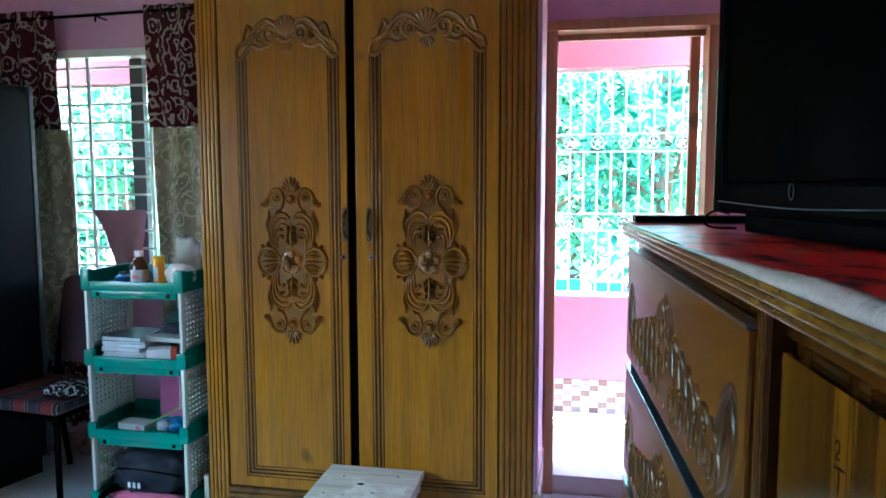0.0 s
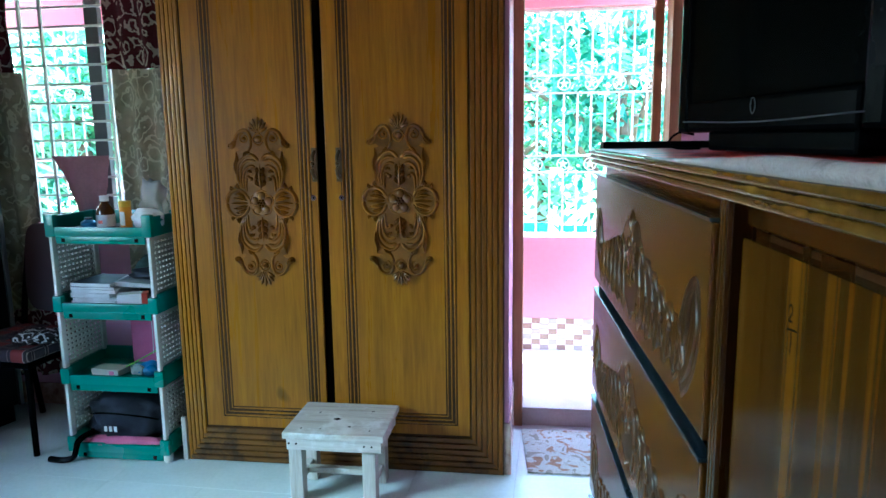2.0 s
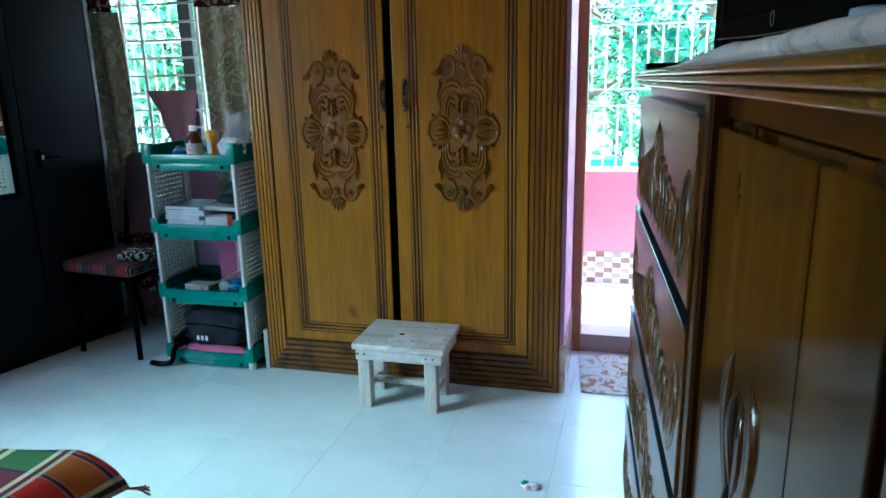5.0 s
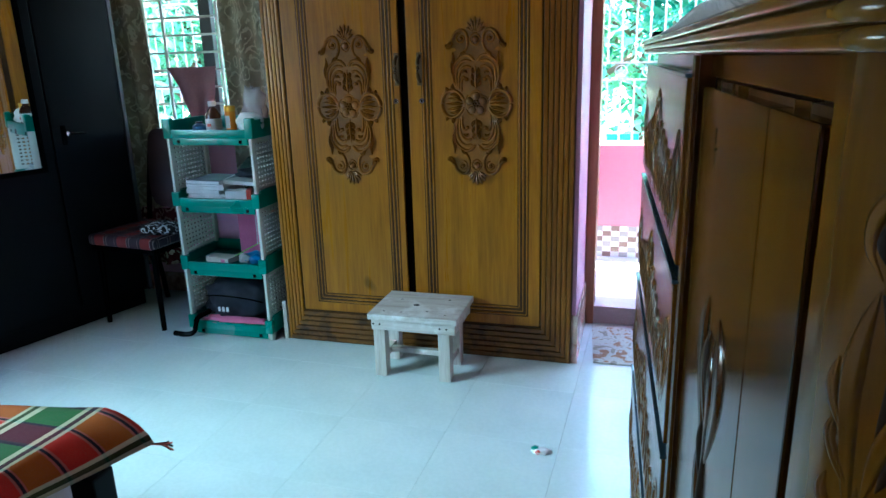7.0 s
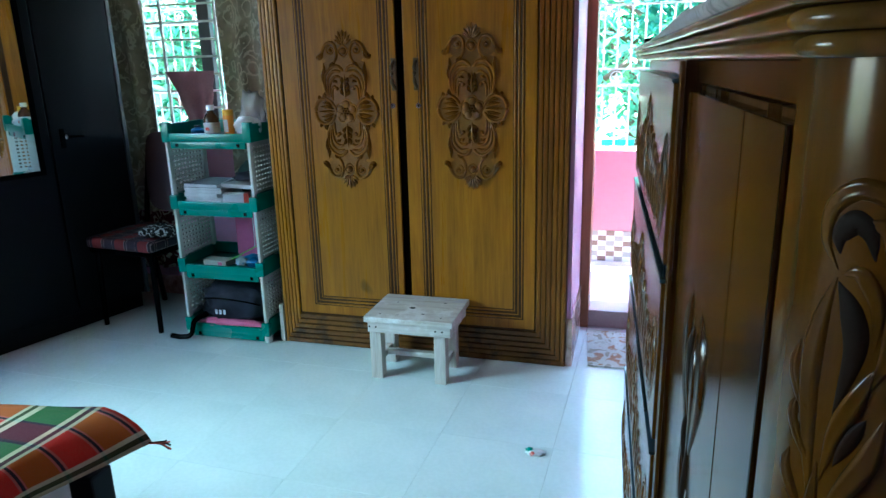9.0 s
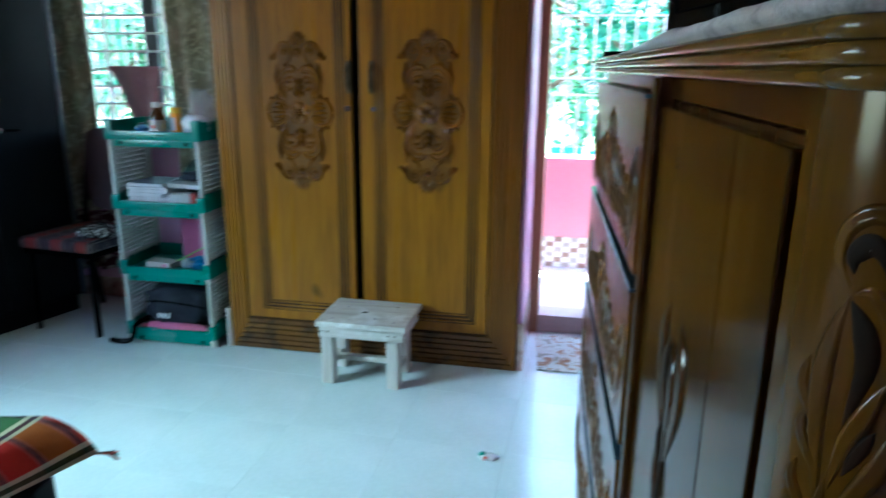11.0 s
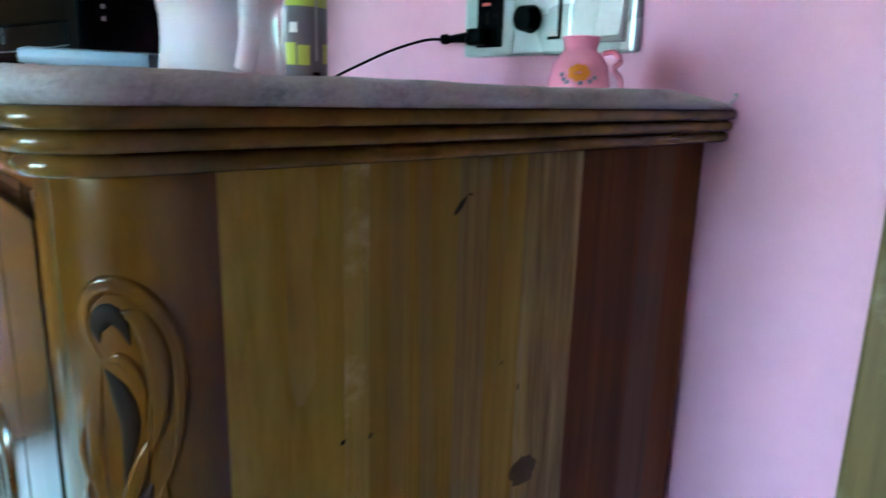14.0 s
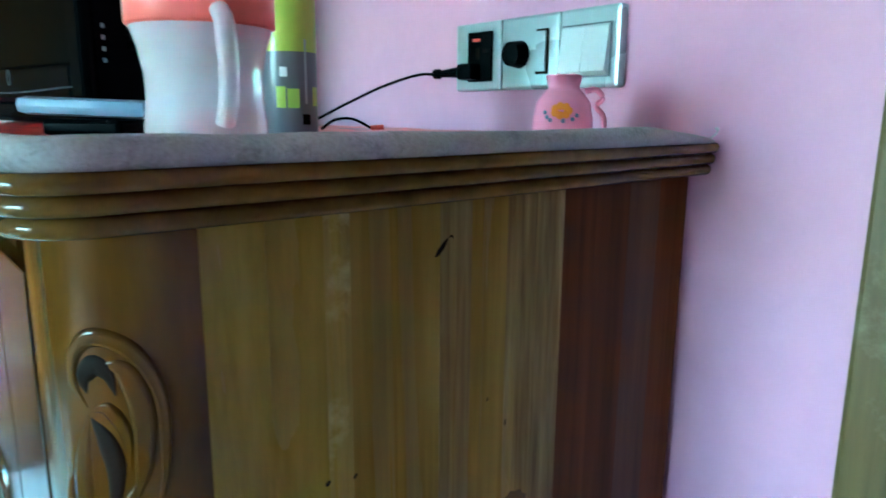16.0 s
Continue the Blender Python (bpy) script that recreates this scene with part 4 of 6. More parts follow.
def wardrobe_door(x0, x1, px0, px1, handle_x, key_x, cx, sag):
    d = part("door", boxes((x0, x1, WY - 0.006, WY + 0.022, 0.172, 2.395), bevel=0.003), TEAK, wr)
    rail = lambda a, b, h: (a, WY - 0.006 - h, b)
    for a in (px0, px1):
        s = 1 if a == px0 else -1
        for k, off in enumerate((0.0, 0.017, 0.034)):
            bm = bmesh.new()
            xa = a + s * off
            lo = 0.226 + off
            stroke(bm, rail, [(xa, lo), (xa, 1.1), (xa, 2.03)], 0.0062, n=1)
            part("bead", bm, TEAK, d, smooth=50)
    # flat dark strips under the beads paint their crease shade
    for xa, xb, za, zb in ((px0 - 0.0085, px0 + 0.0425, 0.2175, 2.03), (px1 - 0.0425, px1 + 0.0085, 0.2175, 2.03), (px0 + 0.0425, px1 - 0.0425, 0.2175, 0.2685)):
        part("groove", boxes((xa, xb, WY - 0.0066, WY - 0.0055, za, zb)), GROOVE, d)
    for off in (0.0, 0.017, 0.034):
        bm = bmesh.new()
        stroke(bm, rail, [(px0 + off, 0.226 + off), (cx, 0.226 + off), (px1 - off, 0.226 + off)], 0.0062, n=1)
        part("bead", bm, TEAK, d, smooth=50)
    part("medallion_ground", medallion_ground(lambda a, b, h: (cx + 0.97 * a, WY - 0.006 - h, 1.178 + sag + 1.01 * b)), CARVE_GROUND, d)
    part("medallion", medallion(lambda a, b, h: (cx + a, WY - 0.006 - 1.7 * h, 1.178 + sag + 1.03 * b)), CARVE, d, "carved flower and scroll medallion", smooth=60)
    part("crest", crest(lambda a, b, h: ((px0 + px1) / 2 + a * (px1 - px0 + 0.01) / 0.456, WY - 0.006 - 1.5 * h, 2.05 + 1.06 * b)), CARVE, d, "carved shell and scroll crest", smooth=60)
    bm = bmesh.new()
    tube(bm, [(handle_x, WY - 0.006, 1.395), (handle_x, WY - 0.035, 1.375), (handle_x, WY - 0.038, 1.34), (handle_x, WY - 0.035, 1.305), (handle_x, WY - 0.006, 1.285)], 0.008, 8, 4)
    box(bm, handle_x - 0.013, handle_x + 0.013, WY - 0.01, WY - 0.006, 1.27, 1.41, 0.002)
    part("handle", bm, BRASS, d, "aged brass bow handle", smooth=50)
    bm = cyl(bmesh.new(), (key_x, WY - 0.006, 1.203), (key_x, WY - 0.0115, 1.203), 0.013, 0.011, 16)
    part("lock", bm, CHROME, d, "round steel lock", smooth=50)
    part("keyhole", cyl(bmesh.new(), (key_x, WY - 0.0115, 1.203), (key_x, WY - 0.0125, 1.203), 0.0055, seg=10), INK, d)
    return d


wardrobe_door(-1.096, -0.534, -1.008, -0.57, -0.543, -0.553, -0.782, 0.002)
wardrobe_door(-0.496, 0.098, -0.425, 0.038, -0.438, -0.432, -0.186, 0.011)
off = thing("wood_offcut", "pale worn board end standing against the wardrobe", "board")
part("board", boxes((-1.222, -1.2, 2.845, 2.865, 0, 0.205), bevel=0.003), BARE_V, off)

# ---- stool ----
st = thing("stool", "small weathered grey wooden stool with scuffed top", "stool")
part("seat", boxes((-0.612, -0.205, 2.51, 2.83, 0.285, 0.312), bevel=0.005), BARE, st)
for x, y, r in ((-0.43, 2.66, 0.011), (-0.36, 2.59, 0.005), (-0.52, 2.72, 0.004), (-0.3, 2.75, 0.005), (-0.55, 2.56, 0.004), (-0.27, 2.56, 0.004), (-0.47, 2.56, 0.003)):
    part("knot", dome_mesh((x, y, 0.312), r), INK, st)
part("apron", boxes((-0.6, -0.217, 2.525, 2.545, 0.235, 0.284), bevel=0.003), BARE, st)
part("apron", boxes((-0.6, -0.217, 2.785, 2.805, 0.235, 0.284), bevel=0.003), BARE, st)
part("apron", boxes((-0.6, -0.58, 2.546, 2.784, 0.24, 0.284), bevel=0.003), BARE, st)
part("apron", boxes((-0.237, -0.217, 2.546, 2.784, 0.24, 0.284), bevel=0.003), BARE, st)
for x in (-0.575, -0.275):
    for y in (2.575, 2.755):
        part("leg", boxes((x - 0.027, x + 0.027, y - 0.027, y + 0.027, 0.0, 0.284), bevel=0.004), BARE_V, st)
part("stretcher", boxes((-0.59, -0.56, 2.603, 2.727, 0.07, 0.1), bevel=0.003), BARE, st)
part("stretcher", boxes((-0.29, -0.26, 2.603, 2.727, 0.06, 0.09), bevel=0.003), BARE, st)
part("stretcher", boxes((-0.559, -0.291, 2.65, 2.68, 0.075, 0.1), bevel=0.003), BARE, st)
for x in (-0.59, -0.56, -0.285, -0.255):
    part("nail", cyl(bmesh.new(), (x, 2.525, 0.262), (x, 2.522, 0.262), 0.004, seg=8), INK, st)

# ---- storage rack ----
rk = thing("storage_rack", "four-tier green and cream plastic storage rack", "rack")
R0, R1, RF, RB = -1.762, -1.262, 2.80, 3.12


def rack_shelf(z, top=False):
    s = part("shelf", box(bmesh.new(), R0 + 0.02, R1 - 0.02, RF + 0.01, RB, z, z + 0.012, 0.003), GREEN, rk, "green plastic tray shelf", smooth=40)
    part("front_lip", box(bmesh.new(), R0, R1, RF, RF + 0.022, z - 0.012, z + 0.03, 0.006), GREEN, s, smooth=40)
    part("front_skirt", box(bmesh.new(), R0 + 0.04, R1 - 0.04, RF + 0.008, RF + 0.02, z - 0.045, z - 0.01, 0.004), GREEN, s, smooth=40)
    part("back_lip", box(bmesh.new(), R0 + 0.02, R1 - 0.02, RB - 0.015, RB, z - 0.012, z + 0.075, 0.005), GREEN, s, smooth=40)
    for x in (R0, R1 - 0.02):
        part("side_lip", box(bmesh.new(), x, x + 0.02, RF + 0.02, RB, z - 0.012, z + 0.075, 0.006), GREEN, s, smooth=40)
    for x in (R0, R1 - 0.045):
        part("corner_socket", box(bmesh.new(), x, x + 0.045, RF - 0.004, RF + 0.03, z - 0.014, z + 0.085 if top else z + 0.06, 0.008), GREEN, s, smooth=40)
    for x in (R0 + 0.07, R1 - 0.085):
        part("slot", boxes((x, x + 0.015, RF + 0.004, RF + 0.0075, z - 0.036, z - 0.02)), INK, s)


def rack_side(x, z0, z1):
    """One moulded plate with rows of punched holes."""
    ny, nz = 9, 10
    ys, zs = [RF + 0.004, RF + 0.034], [z0, z0 + 0.018]
    for k in range(ny):
        w = (RB - RF - 0.068) / ny
        ys += [RF + 0.034 + w * (k + 0.22), RF + 0.034 + w * (k + 0.78)]
    ys += [RB - 0.034, RB - 0.004]
    for k in range(nz):
        w = (z1 - z0 - 0.036) / nz
        zs += [z0 + 0.018 + w * (k + 0.3), z0 + 0.018 + w * (k + 0.72)]
    zs += [z1 - 0.018, z1]
    bm = bmesh.new()
    vs = [[bm.verts.new((x, y, z)) for z in zs] for y in ys]
    for i in range(len(ys) - 1):
        for j in range(len(zs) - 1):
            if i % 2 == 0 and j % 2 == 0 and 2 <= i <= 2 * ny and 2 <= j <= 2 * nz:
                continue
            bm.faces.new((vs[i][j], vs[i + 1][j], vs[i + 1][j + 1], vs[i][j + 1]))
    bm.normal_update()
    bmesh.ops.solidify(bm, geom=list(bm.faces), thickness=0.004)
    p = part("side_panel", bm, CREAM, rk, "cream perforated plastic side panel")
    for y in (RF + 0.018, RB - 0.018):
        part("upright", box(bmesh.new(), x - 0.008, x + 0.008, y - 0.016, y + 0.016, z0, z1, 0.005), CREAM, p, smooth=40)


TIERS = (0.05, 0.375, 0.71, 1.05)
for k, z in enumerate(TIERS):
    rack_shelf(z, k == 3)
for lo, hi in zip(TIERS, TIERS[1:]):
    for x in (R0 + 0.02, R1 - 0.02):
        rack_side(x, lo + 0.06, hi - 0.012)
for x in (R0 + 0.02, R1 - 0.02):
    for y in (RF + 0.02, RB - 0.02):
        part("foot", lathe(bmesh.new(), [(0.016, 0), (0.02, 0.01), (0.02, 0.05)], 10, (x, y, 0)), CREAM, rk, smooth=40)


def bottle(name, label, at, r, h, body, cap, band=None):
    t = thing(name, label, "bottle")
    x, y, z = at
    part("body", lathe(bmesh.new(), [(r * 0.92, 0), (r, 0.006), (r, h * 0.55), (r * 0.75, h * 0.68), (r * 0.42, h * 0.78), (r * 0.4, h * 0.85)], 18, at), body, t, smooth=40)
    part("cap", lathe(bmesh.new(), [(r * 0.48, h * 0.84), (r * 0.5, h * 0.86), (r * 0.5, h), (r * 0.4, h)], 18, at), cap, t, smooth=40)
    if band:
        part("paper_label", lathe(bmesh.new(), [(r * 1.01, h * 0.1), (r * 1.025, h * 0.1), (r * 1.025, h * 0.45), (r * 1.01, h * 0.45)], 18, at), band, t, smooth=40)
    return t


ZT = TIERS[3] + 0.0125
b = bottle("syrup_bottle", "amber medicine bottle with white cap and label", (-1.515, 2.87, ZT), 0.038, 0.15, AMBER, WHITEP, PAPER)
part("label_mark", boxes((-1.525, -1.505, 2.829, 2.831, ZT + 0.03, ZT + 0.045)), REDP, b)
b = thing("orange_tube", "orange plastic tablet tube with a pale label", "tube")
part("body", lathe(bmesh.new(), [(0.024, 0), (0.025, 0.004), (0.025, 0.115), (0.022, 0.12)], 18, (-1.425, 2.88, ZT)), ORANGE, b, smooth=40)
part("cap", lathe(bmesh.new(), [(0.0255, 0.1), (0.026, 0.102), (0.026, 0.125), (0.022, 0.127)], 18, (-1.425, 2.88, ZT)), plain("amber_cap", (0.8, 0.42, 0.02), 0.4), b, smooth=40)
part("paper_label", boxes((-1.436, -1.414, 2.853, 2.8545, ZT + 0.02, ZT + 0.08)), PAPER, b)
b = bottle("small_jar", "small dark jar with a white cap", (-1.575, 2.95, ZT), 0.03, 0.085, DARKCOVER, WHITEP)
b = bottle("blue_tin", "low blue tin with a dark lid", (-1.62, 2.9, ZT), 0.034, 0.05, BLUE, DARKCOVER)
b = thing("green_pen", "slim green plastic pen standing in the tray", "pen")
part("body", cyl(bmesh.new(), (-1.47, 2.93, ZT), (-1.475, 2.95, ZT + 0.12), 0.005, seg=8), plain("green_pen_plastic", (0.02, 0.3, 0.08), 0.4), b)


def crumple(name, label, category, at, size, material, seed, flat=0.0, amp=0.35, freq=2.2, sub=3):
    bm = bmesh.new()
    bmesh.ops.create_icosphere(bm, subdivisions=sub, radius=1.0)
    for v in bm.verts:
        d = 1 + amp * noise.noise(v.co * freq + Vector((seed * 7.1, 0, 0))) + 0.5 * amp * noise.noise(v.co * freq * 2.7 + Vector((seed, 5, 0)))
        c = v.co * d
        v.co = Vector((at[0] + c.x * size[0], at[1] + c.y * size[1], max(at[2] + (c.z + 0.85) * size[2], at[2])))
    return tagged(link(name, bm, material, None, 180), label, category)


crumple("plastic_bag", "crumpled clear plastic bag on the rack top", "bag", (-1.36, 3.0, ZT), (0.06, 0.05, 0.115), BAG, 3, amp=0.5)
crumple("tissue_pack", "crumpled white tissue pack on the rack top", "tissue", (-1.325, 2.89, ZT), (0.062, 0.045, 0.05), WHITEP, 5, amp=0.4)
z = TIERS[2] + 0.013
for k in range(6):
    w = 0.21 - 0.006 * (k % 3)
    t = thing("book", "paperback exercise book lying in a stack", "book", pose(-1.6 + 0.006 * (k % 2), 2.95, z, 0, 0, 4 * math.sin(k * 2.1)), "books on the rack")
    h = (0.018, 0.014, 0.02, 0.016, 0.012, 0.018)[k]
    part("page_block", boxes((-0.1, w - 0.1, -0.11, 0.1, 0.0015, h - 0.0015)), PAPER, t)
    part("cover", boxes((-0.102, w - 0.098, -0.112, 0.102, h - 0.0015, h), (-0.102, w - 0.098, -0.112, 0.102, 0, 0.0015)), PAPER if k < 5 else DARKCOVER, t)
    z += h + 0.0005
t = thing("notebook", "grey notebooks fanned on the pile", "book", pose(-1.42, 2.98, TIERS[2] + 0.085, 0, 5, 12), "books on the rack")
part("page_block", boxes((-0.11, 0.1, -0.09, 0.09, 0, 0.02), bevel=0.002), PAPER, t)
t = thing("medicine_carton", "white carton with red end panels", "carton", pose(-1.42, 2.86, TIERS[2] + 0.013, 0, 0, 24))
part("box", boxes((-0.055, 0.045, -0.03, 0.03, 0, 0.055), bevel=0.002), WHITEP, t)
part("end_panel", boxes((0.0455, 0.07, -0.03, 0.03, 0, 0.055), bevel=0.002), REDP, t)
crumple("dark_pouch", "dark cloth pouch lying on the books", "pouch", (-1.4, 3.0, TIERS[2] + 0.11), (0.1, 0.07, 0.025), NAVY, 8)
crumple("folded_scarf", "dark green folded scarf behind the books", "cloth", (-1.42, 3.07, TIERS[2] + 0.013), (0.11, 0.03, 0.1), plain("dark_green_cloth", (0.02, 0.05, 0.035), 0.9, rel=0.4), 9)
t = thing("pencil_box", "cream and pink pencil box in the tray", "box", pose(-1.56, 2.89, TIERS[1] + 0.013, 0, 0, -8))
part("box", boxes((-0.09, 0.06, -0.04, 0.04, 0, 0.03), bevel=0.004), plain("cream_card", (0.5, 0.45, 0.4), 0.5), t)
part("sticker", boxes((0.01, 0.035, -0.0415, -0.0402, 0.006, 0.024)), PINKCLOTH, t)
t = thing("lime_ruler", "lime green plastic ruler leaning in the tray", "ruler")
part("strip", boxes((-0.13, 0.13, -0.008, 0.008, -0.002, 0.002), bevel=0.001), LIME, t)
t.matrix_world = pose(-1.44, 2.92, TIERS[1] + 0.075, 0, -27, 15)
crumple("blue_packet", "shiny blue plastic packet in the tray", "packet", (-1.37, 2.88, TIERS[1] + 0.013), (0.075, 0.045, 0.035), BLUE, 12, amp=0.45)
crumple("clear_packet", "small clear packet on the blue one", "packet", (-1.41, 2.845, TIERS[1] + 0.03), (0.035, 0.02, 0.025), BAG, 13, amp=0.5)
t = thing("pink_folder", "pink card folder standing at the back of the rack", "folder")
part("board", boxes((-1.56, -1.44, 3.05, 3.065, TIERS[1] + 0.015, TIERS[1] + 0.25), bevel=0.002), PINKCLOTH, t)
t = thing("dark_umbrella", "folded black umbrella standing in the rack", "umbrella")
part("canopy", cyl(bmesh.new(), (-1.34, 3.04, TIERS[1] + 0.015), (-1.335, 3.05, TIERS[1] + 0.28), 0.022, 0.012, 10), BLACK, t, smooth=50)
part("cord", tube(bmesh.new(), [(-1.315, 2.83, TIERS[2] - 0.05), (-1.313, 2.828, TIERS[2] - 0.12), (-1.318, 2.83, TIERS[2] - 0.2)], 0.002, 5), PAPER, t)
bag = thing("school_bag", "navy blue school bag stuffed on the bottom shelf", "bag")
bm = bmesh.new()
bmesh.ops.create_icosphere(bm, subdivisions=4, radius=1.0)
for v in bm.verts:
    d = 1 + 0.2 * noise.noise(v.co * 2.6) + 0.09 * noise.noise(v.co * 7) + 0.03 * noise.noise(v.co * 16)
    c = Vector([math.copysign(abs(k) ** 0.7, k) for k in v.co]) * d
    v.co = Vector((-1.5 + 0.205 * c.x, 2.95 + 0.13 * c.y, max(TIERS[0] + 0.014, TIERS[0] + 0.125 + 0.11 * c.z)))
part("body", bm, NAVY, bag, smooth=180)
for k in range(3):
    part("stripe", boxes((-1.575 + 0.024 * k, -1.561 + 0.024 * k, 2.803, 2.8055, TIERS[0] + 0.09, TIERS[0] + 0.115), bevel=0.001), WHITEP, bag, "pale reflective stripe")
part("zip", tube(bmesh.new(), [(-1.66, 2.835, TIERS[0] + 0.16), (-1.55, 2.812, TIERS[0] + 0.175), (-1.4, 2.815, TIERS[0] + 0.165), (-1.33, 2.845, TIERS[0] + 0.14)], 0.004, 6), BLACK, bag, smooth=50)
part("strap", tube(bmesh.new(), [(-1.66, 2.85, 0.12), (-1.69, 2.78, 0.1), (-1.71, 2.765, 0.03), (-1.76, 2.755, 0.014), (-1.83, 2.76, 0.014)], 0.014, 6, 5), BLACK, bag, smooth=50)
crumple("pink_cloth", "pink cloth bundled under the school bag", "cloth", (-1.5, 2.84, TIERS[0] + 0.013), (0.19, 0.035, 0.022), PINKCLOTH, 15, amp=0.5, freq=4)

# ---- chair by the window ----
ch = thing("chair", "dark metal chair with a red checked cushioned seat", "chair", pose(-2.11, 3.03, 0, 0, 0, -6))
bm = bmesh.new()
box(bm, -0.23, 0.23, -0.23, 0.2, 0.455, 0.515, 0.022, 3)
part("seat", bm, SEATCHECK, ch, "red and black checked seat cushion", smooth=50)
part("seat_frame", boxes((-0.22, 0.22, -0.215, 0.19, 0.425, 0.455), bevel=0.004), BLACK, ch)
for x in (-0.19, 0.19):
    part("leg", cyl(bmesh.new(), (x, -0.19, 0.425), (x * 1.04, -0.2, 0.0), 0.0155, 0.014, 10), BLACK, ch, smooth=50)
    part("leg", tube(bmesh.new(), [(x, 0.24, 0.0), (x, 0.19, 0.42), (x, 0.2, 0.6), (x * 0.95, 0.25, 0.9)], 0.0145, 8), BLACK, ch, smooth=50)
bm = bmesh.new()
n = 14
outl = [(0.2 * math.copysign(abs(math.cos(t)) ** 0.6, math.cos(t)), 0.83 + 0.22 * math.copysign(abs(math.sin(t)) ** 0.6, math.sin(t))) for t in [2 * math.pi * k / 32 for k in range(32)]]
fr = [bm.verts.new((x + 0.05, 0.17 + 0.1 * (z - 0.6) - 0.06 * (1 - (x / 0.2) ** 2), z)) for x, z in outl]
bk = [bm.verts.new((x + 0.05, 0.205 + 0.1 * (z - 0.6) - 0.06 * (1 - (x / 0.2) ** 2), z)) for x, z in outl]
bm.faces.new(fr)
bm.faces.new(bk[::-1])
for k in range(32):
    bm.faces.new((fr[k], bk[k], bk[(k + 1) % 32], fr[(k + 1) % 32]))
part("backrest", bm, MAROON, ch, "dark maroon padded backrest", smooth=40)
crumple("scarf", "black and white printed scarf dropped on the seat", "cloth", (-1.95, 2.93, 0.516), (0.1, 0.09, 0.03), HAIRCLOTH, 17, amp=0.5, freq=3)

# ---- curtains ----
rod = thing("curtain_rod", "thin dark metal curtain rod", "rod")
part("pole", cyl(bmesh.new(), (-2.95, 3.33, 2.362), (-1.22, 3.33, 2.385), 0.0085, seg=10), BLACK, rod, smooth=50)
part("bracket", boxes((-2.03, -2.02, 3.33, BY, 2.365, 2.372), (-2.028, -2.022, 3.325, 3.335, 2.34, 2.372)), BLACK, rod)
for lab, xa, xb, pull in (("drawn-back", -2.84, -2.28, lambda s, h: 0.06 * h * (1 - s) + 0.1 * h * s), ("drawn-back", -1.745, -1.235, lambda s, h: 0.03 * h)):
    c = thing("curtain", "drawn-back curtain, maroon scroll print above beige print", "curtain", group="window curtains")
    drape("top_panel", xa, xb, 3.335, 1.8, 2.41, 5, 0.022, CURTAIN_TOP, c, phase=xa, taper=lambda s, h, p=pull: p(s, 0.3 * h), label="maroon cloth with cream scrolls")
    drape("lower_panel", xa + 0.02, xb + 0.02, 3.337, 0.56, 1.8, 4, 0.028, CURTAIN_LOW, c, phase=xa, taper=lambda s, h, p=pull: p(s, 0.3 + 0.7 * h), label="beige printed cloth")
    drape("hem_panel", xa + 0.06, xb + 0.04, 3.337, 0.2, 0.56, 4, 0.028, CURTAIN_TOP, c, phase=xa, taper=lambda s, h, p=pull: p(s, 1.0), label="maroon printed hem")
tw2 = thing("hanging_cloth", "thin rose cloth tied across the window bars", "cloth")
drape("cloth", -2.16, -1.83, BY - 0.01, 1.06, 1.375, 2, 0.012, TOWEL, tw2, taper=lambda s, h: 0.13 * (1 - s) * h ** 0.7 - 0.05 * s * h)

# ---- steel almirah ----
al = thing("almirah", "tall black steel almirah with a mirror door", "almirah", pose(-2.295, 3.187, 0, 0, 0, -105))
# local x runs along its front towards the room, local y into the carcass is negative
AW = 1.05
part("carcass", boxes((0.0, AW, -0.5, -0.02, 0.09, 2.0), bevel=0.006), STEEL, al)
part("plinth", boxes((0.03, AW - 0.03, -0.48, -0.035, 0.0, 0.09), bevel=0.003), STEEL, al)
part("corner_strip", boxes((-0.002, 0.02, -0.02, 0.004, 0.09, 2.0), bevel=0.003), GREY, al, "grey edge strip")
d = part("door", boxes((0.024, 0.435, -0.018, 0.0, 0.12, 1.97), bevel=0.004), STEEL, al)
bm = boxes((0.365, 0.39, 0.0, 0.008, 1.0, 1.1), bevel=0.003)
tube(bm, [(0.378, 0.008, 1.06), (0.378, 0.035, 1.06), (0.34, 0.04, 1.058), (0.28, 0.036, 1.055)], 0.006, 8)
part("handle", bm, BLACK, d, "black lever handle", smooth=50)
part("knob", lathe(bmesh.new(), [(0.004, -0.012), (0.009, -0.005), (0.009, 0.006), (0.004, 0.012)], 12, (0.378, 0.042, 1.06)), CHROME, d, "small chrome knob", smooth=50)
d = part("door", boxes((0.445, AW - 0.02, -0.018, 0.0, 0.12, 1.97), bevel=0.004), STEEL, al)
part("mirror", boxes((0.52, AW - 0.08, 0.0005, 0.005, 0.9, 1.9)), GLASS, d, "tall mirror panel")
part("mirror_frame", boxes((0.495, 0.52, 0, 0.012, 0.875, 1.925), (AW - 0.08, AW - 0.055, 0, 0.012, 0.875, 1.925), (0.52, AW - 0.08, 0, 0.012, 0.875, 0.9), (0.52, AW - 0.08, 0, 0.012, 1.9, 1.925), bevel=0.002), BLACK, d)

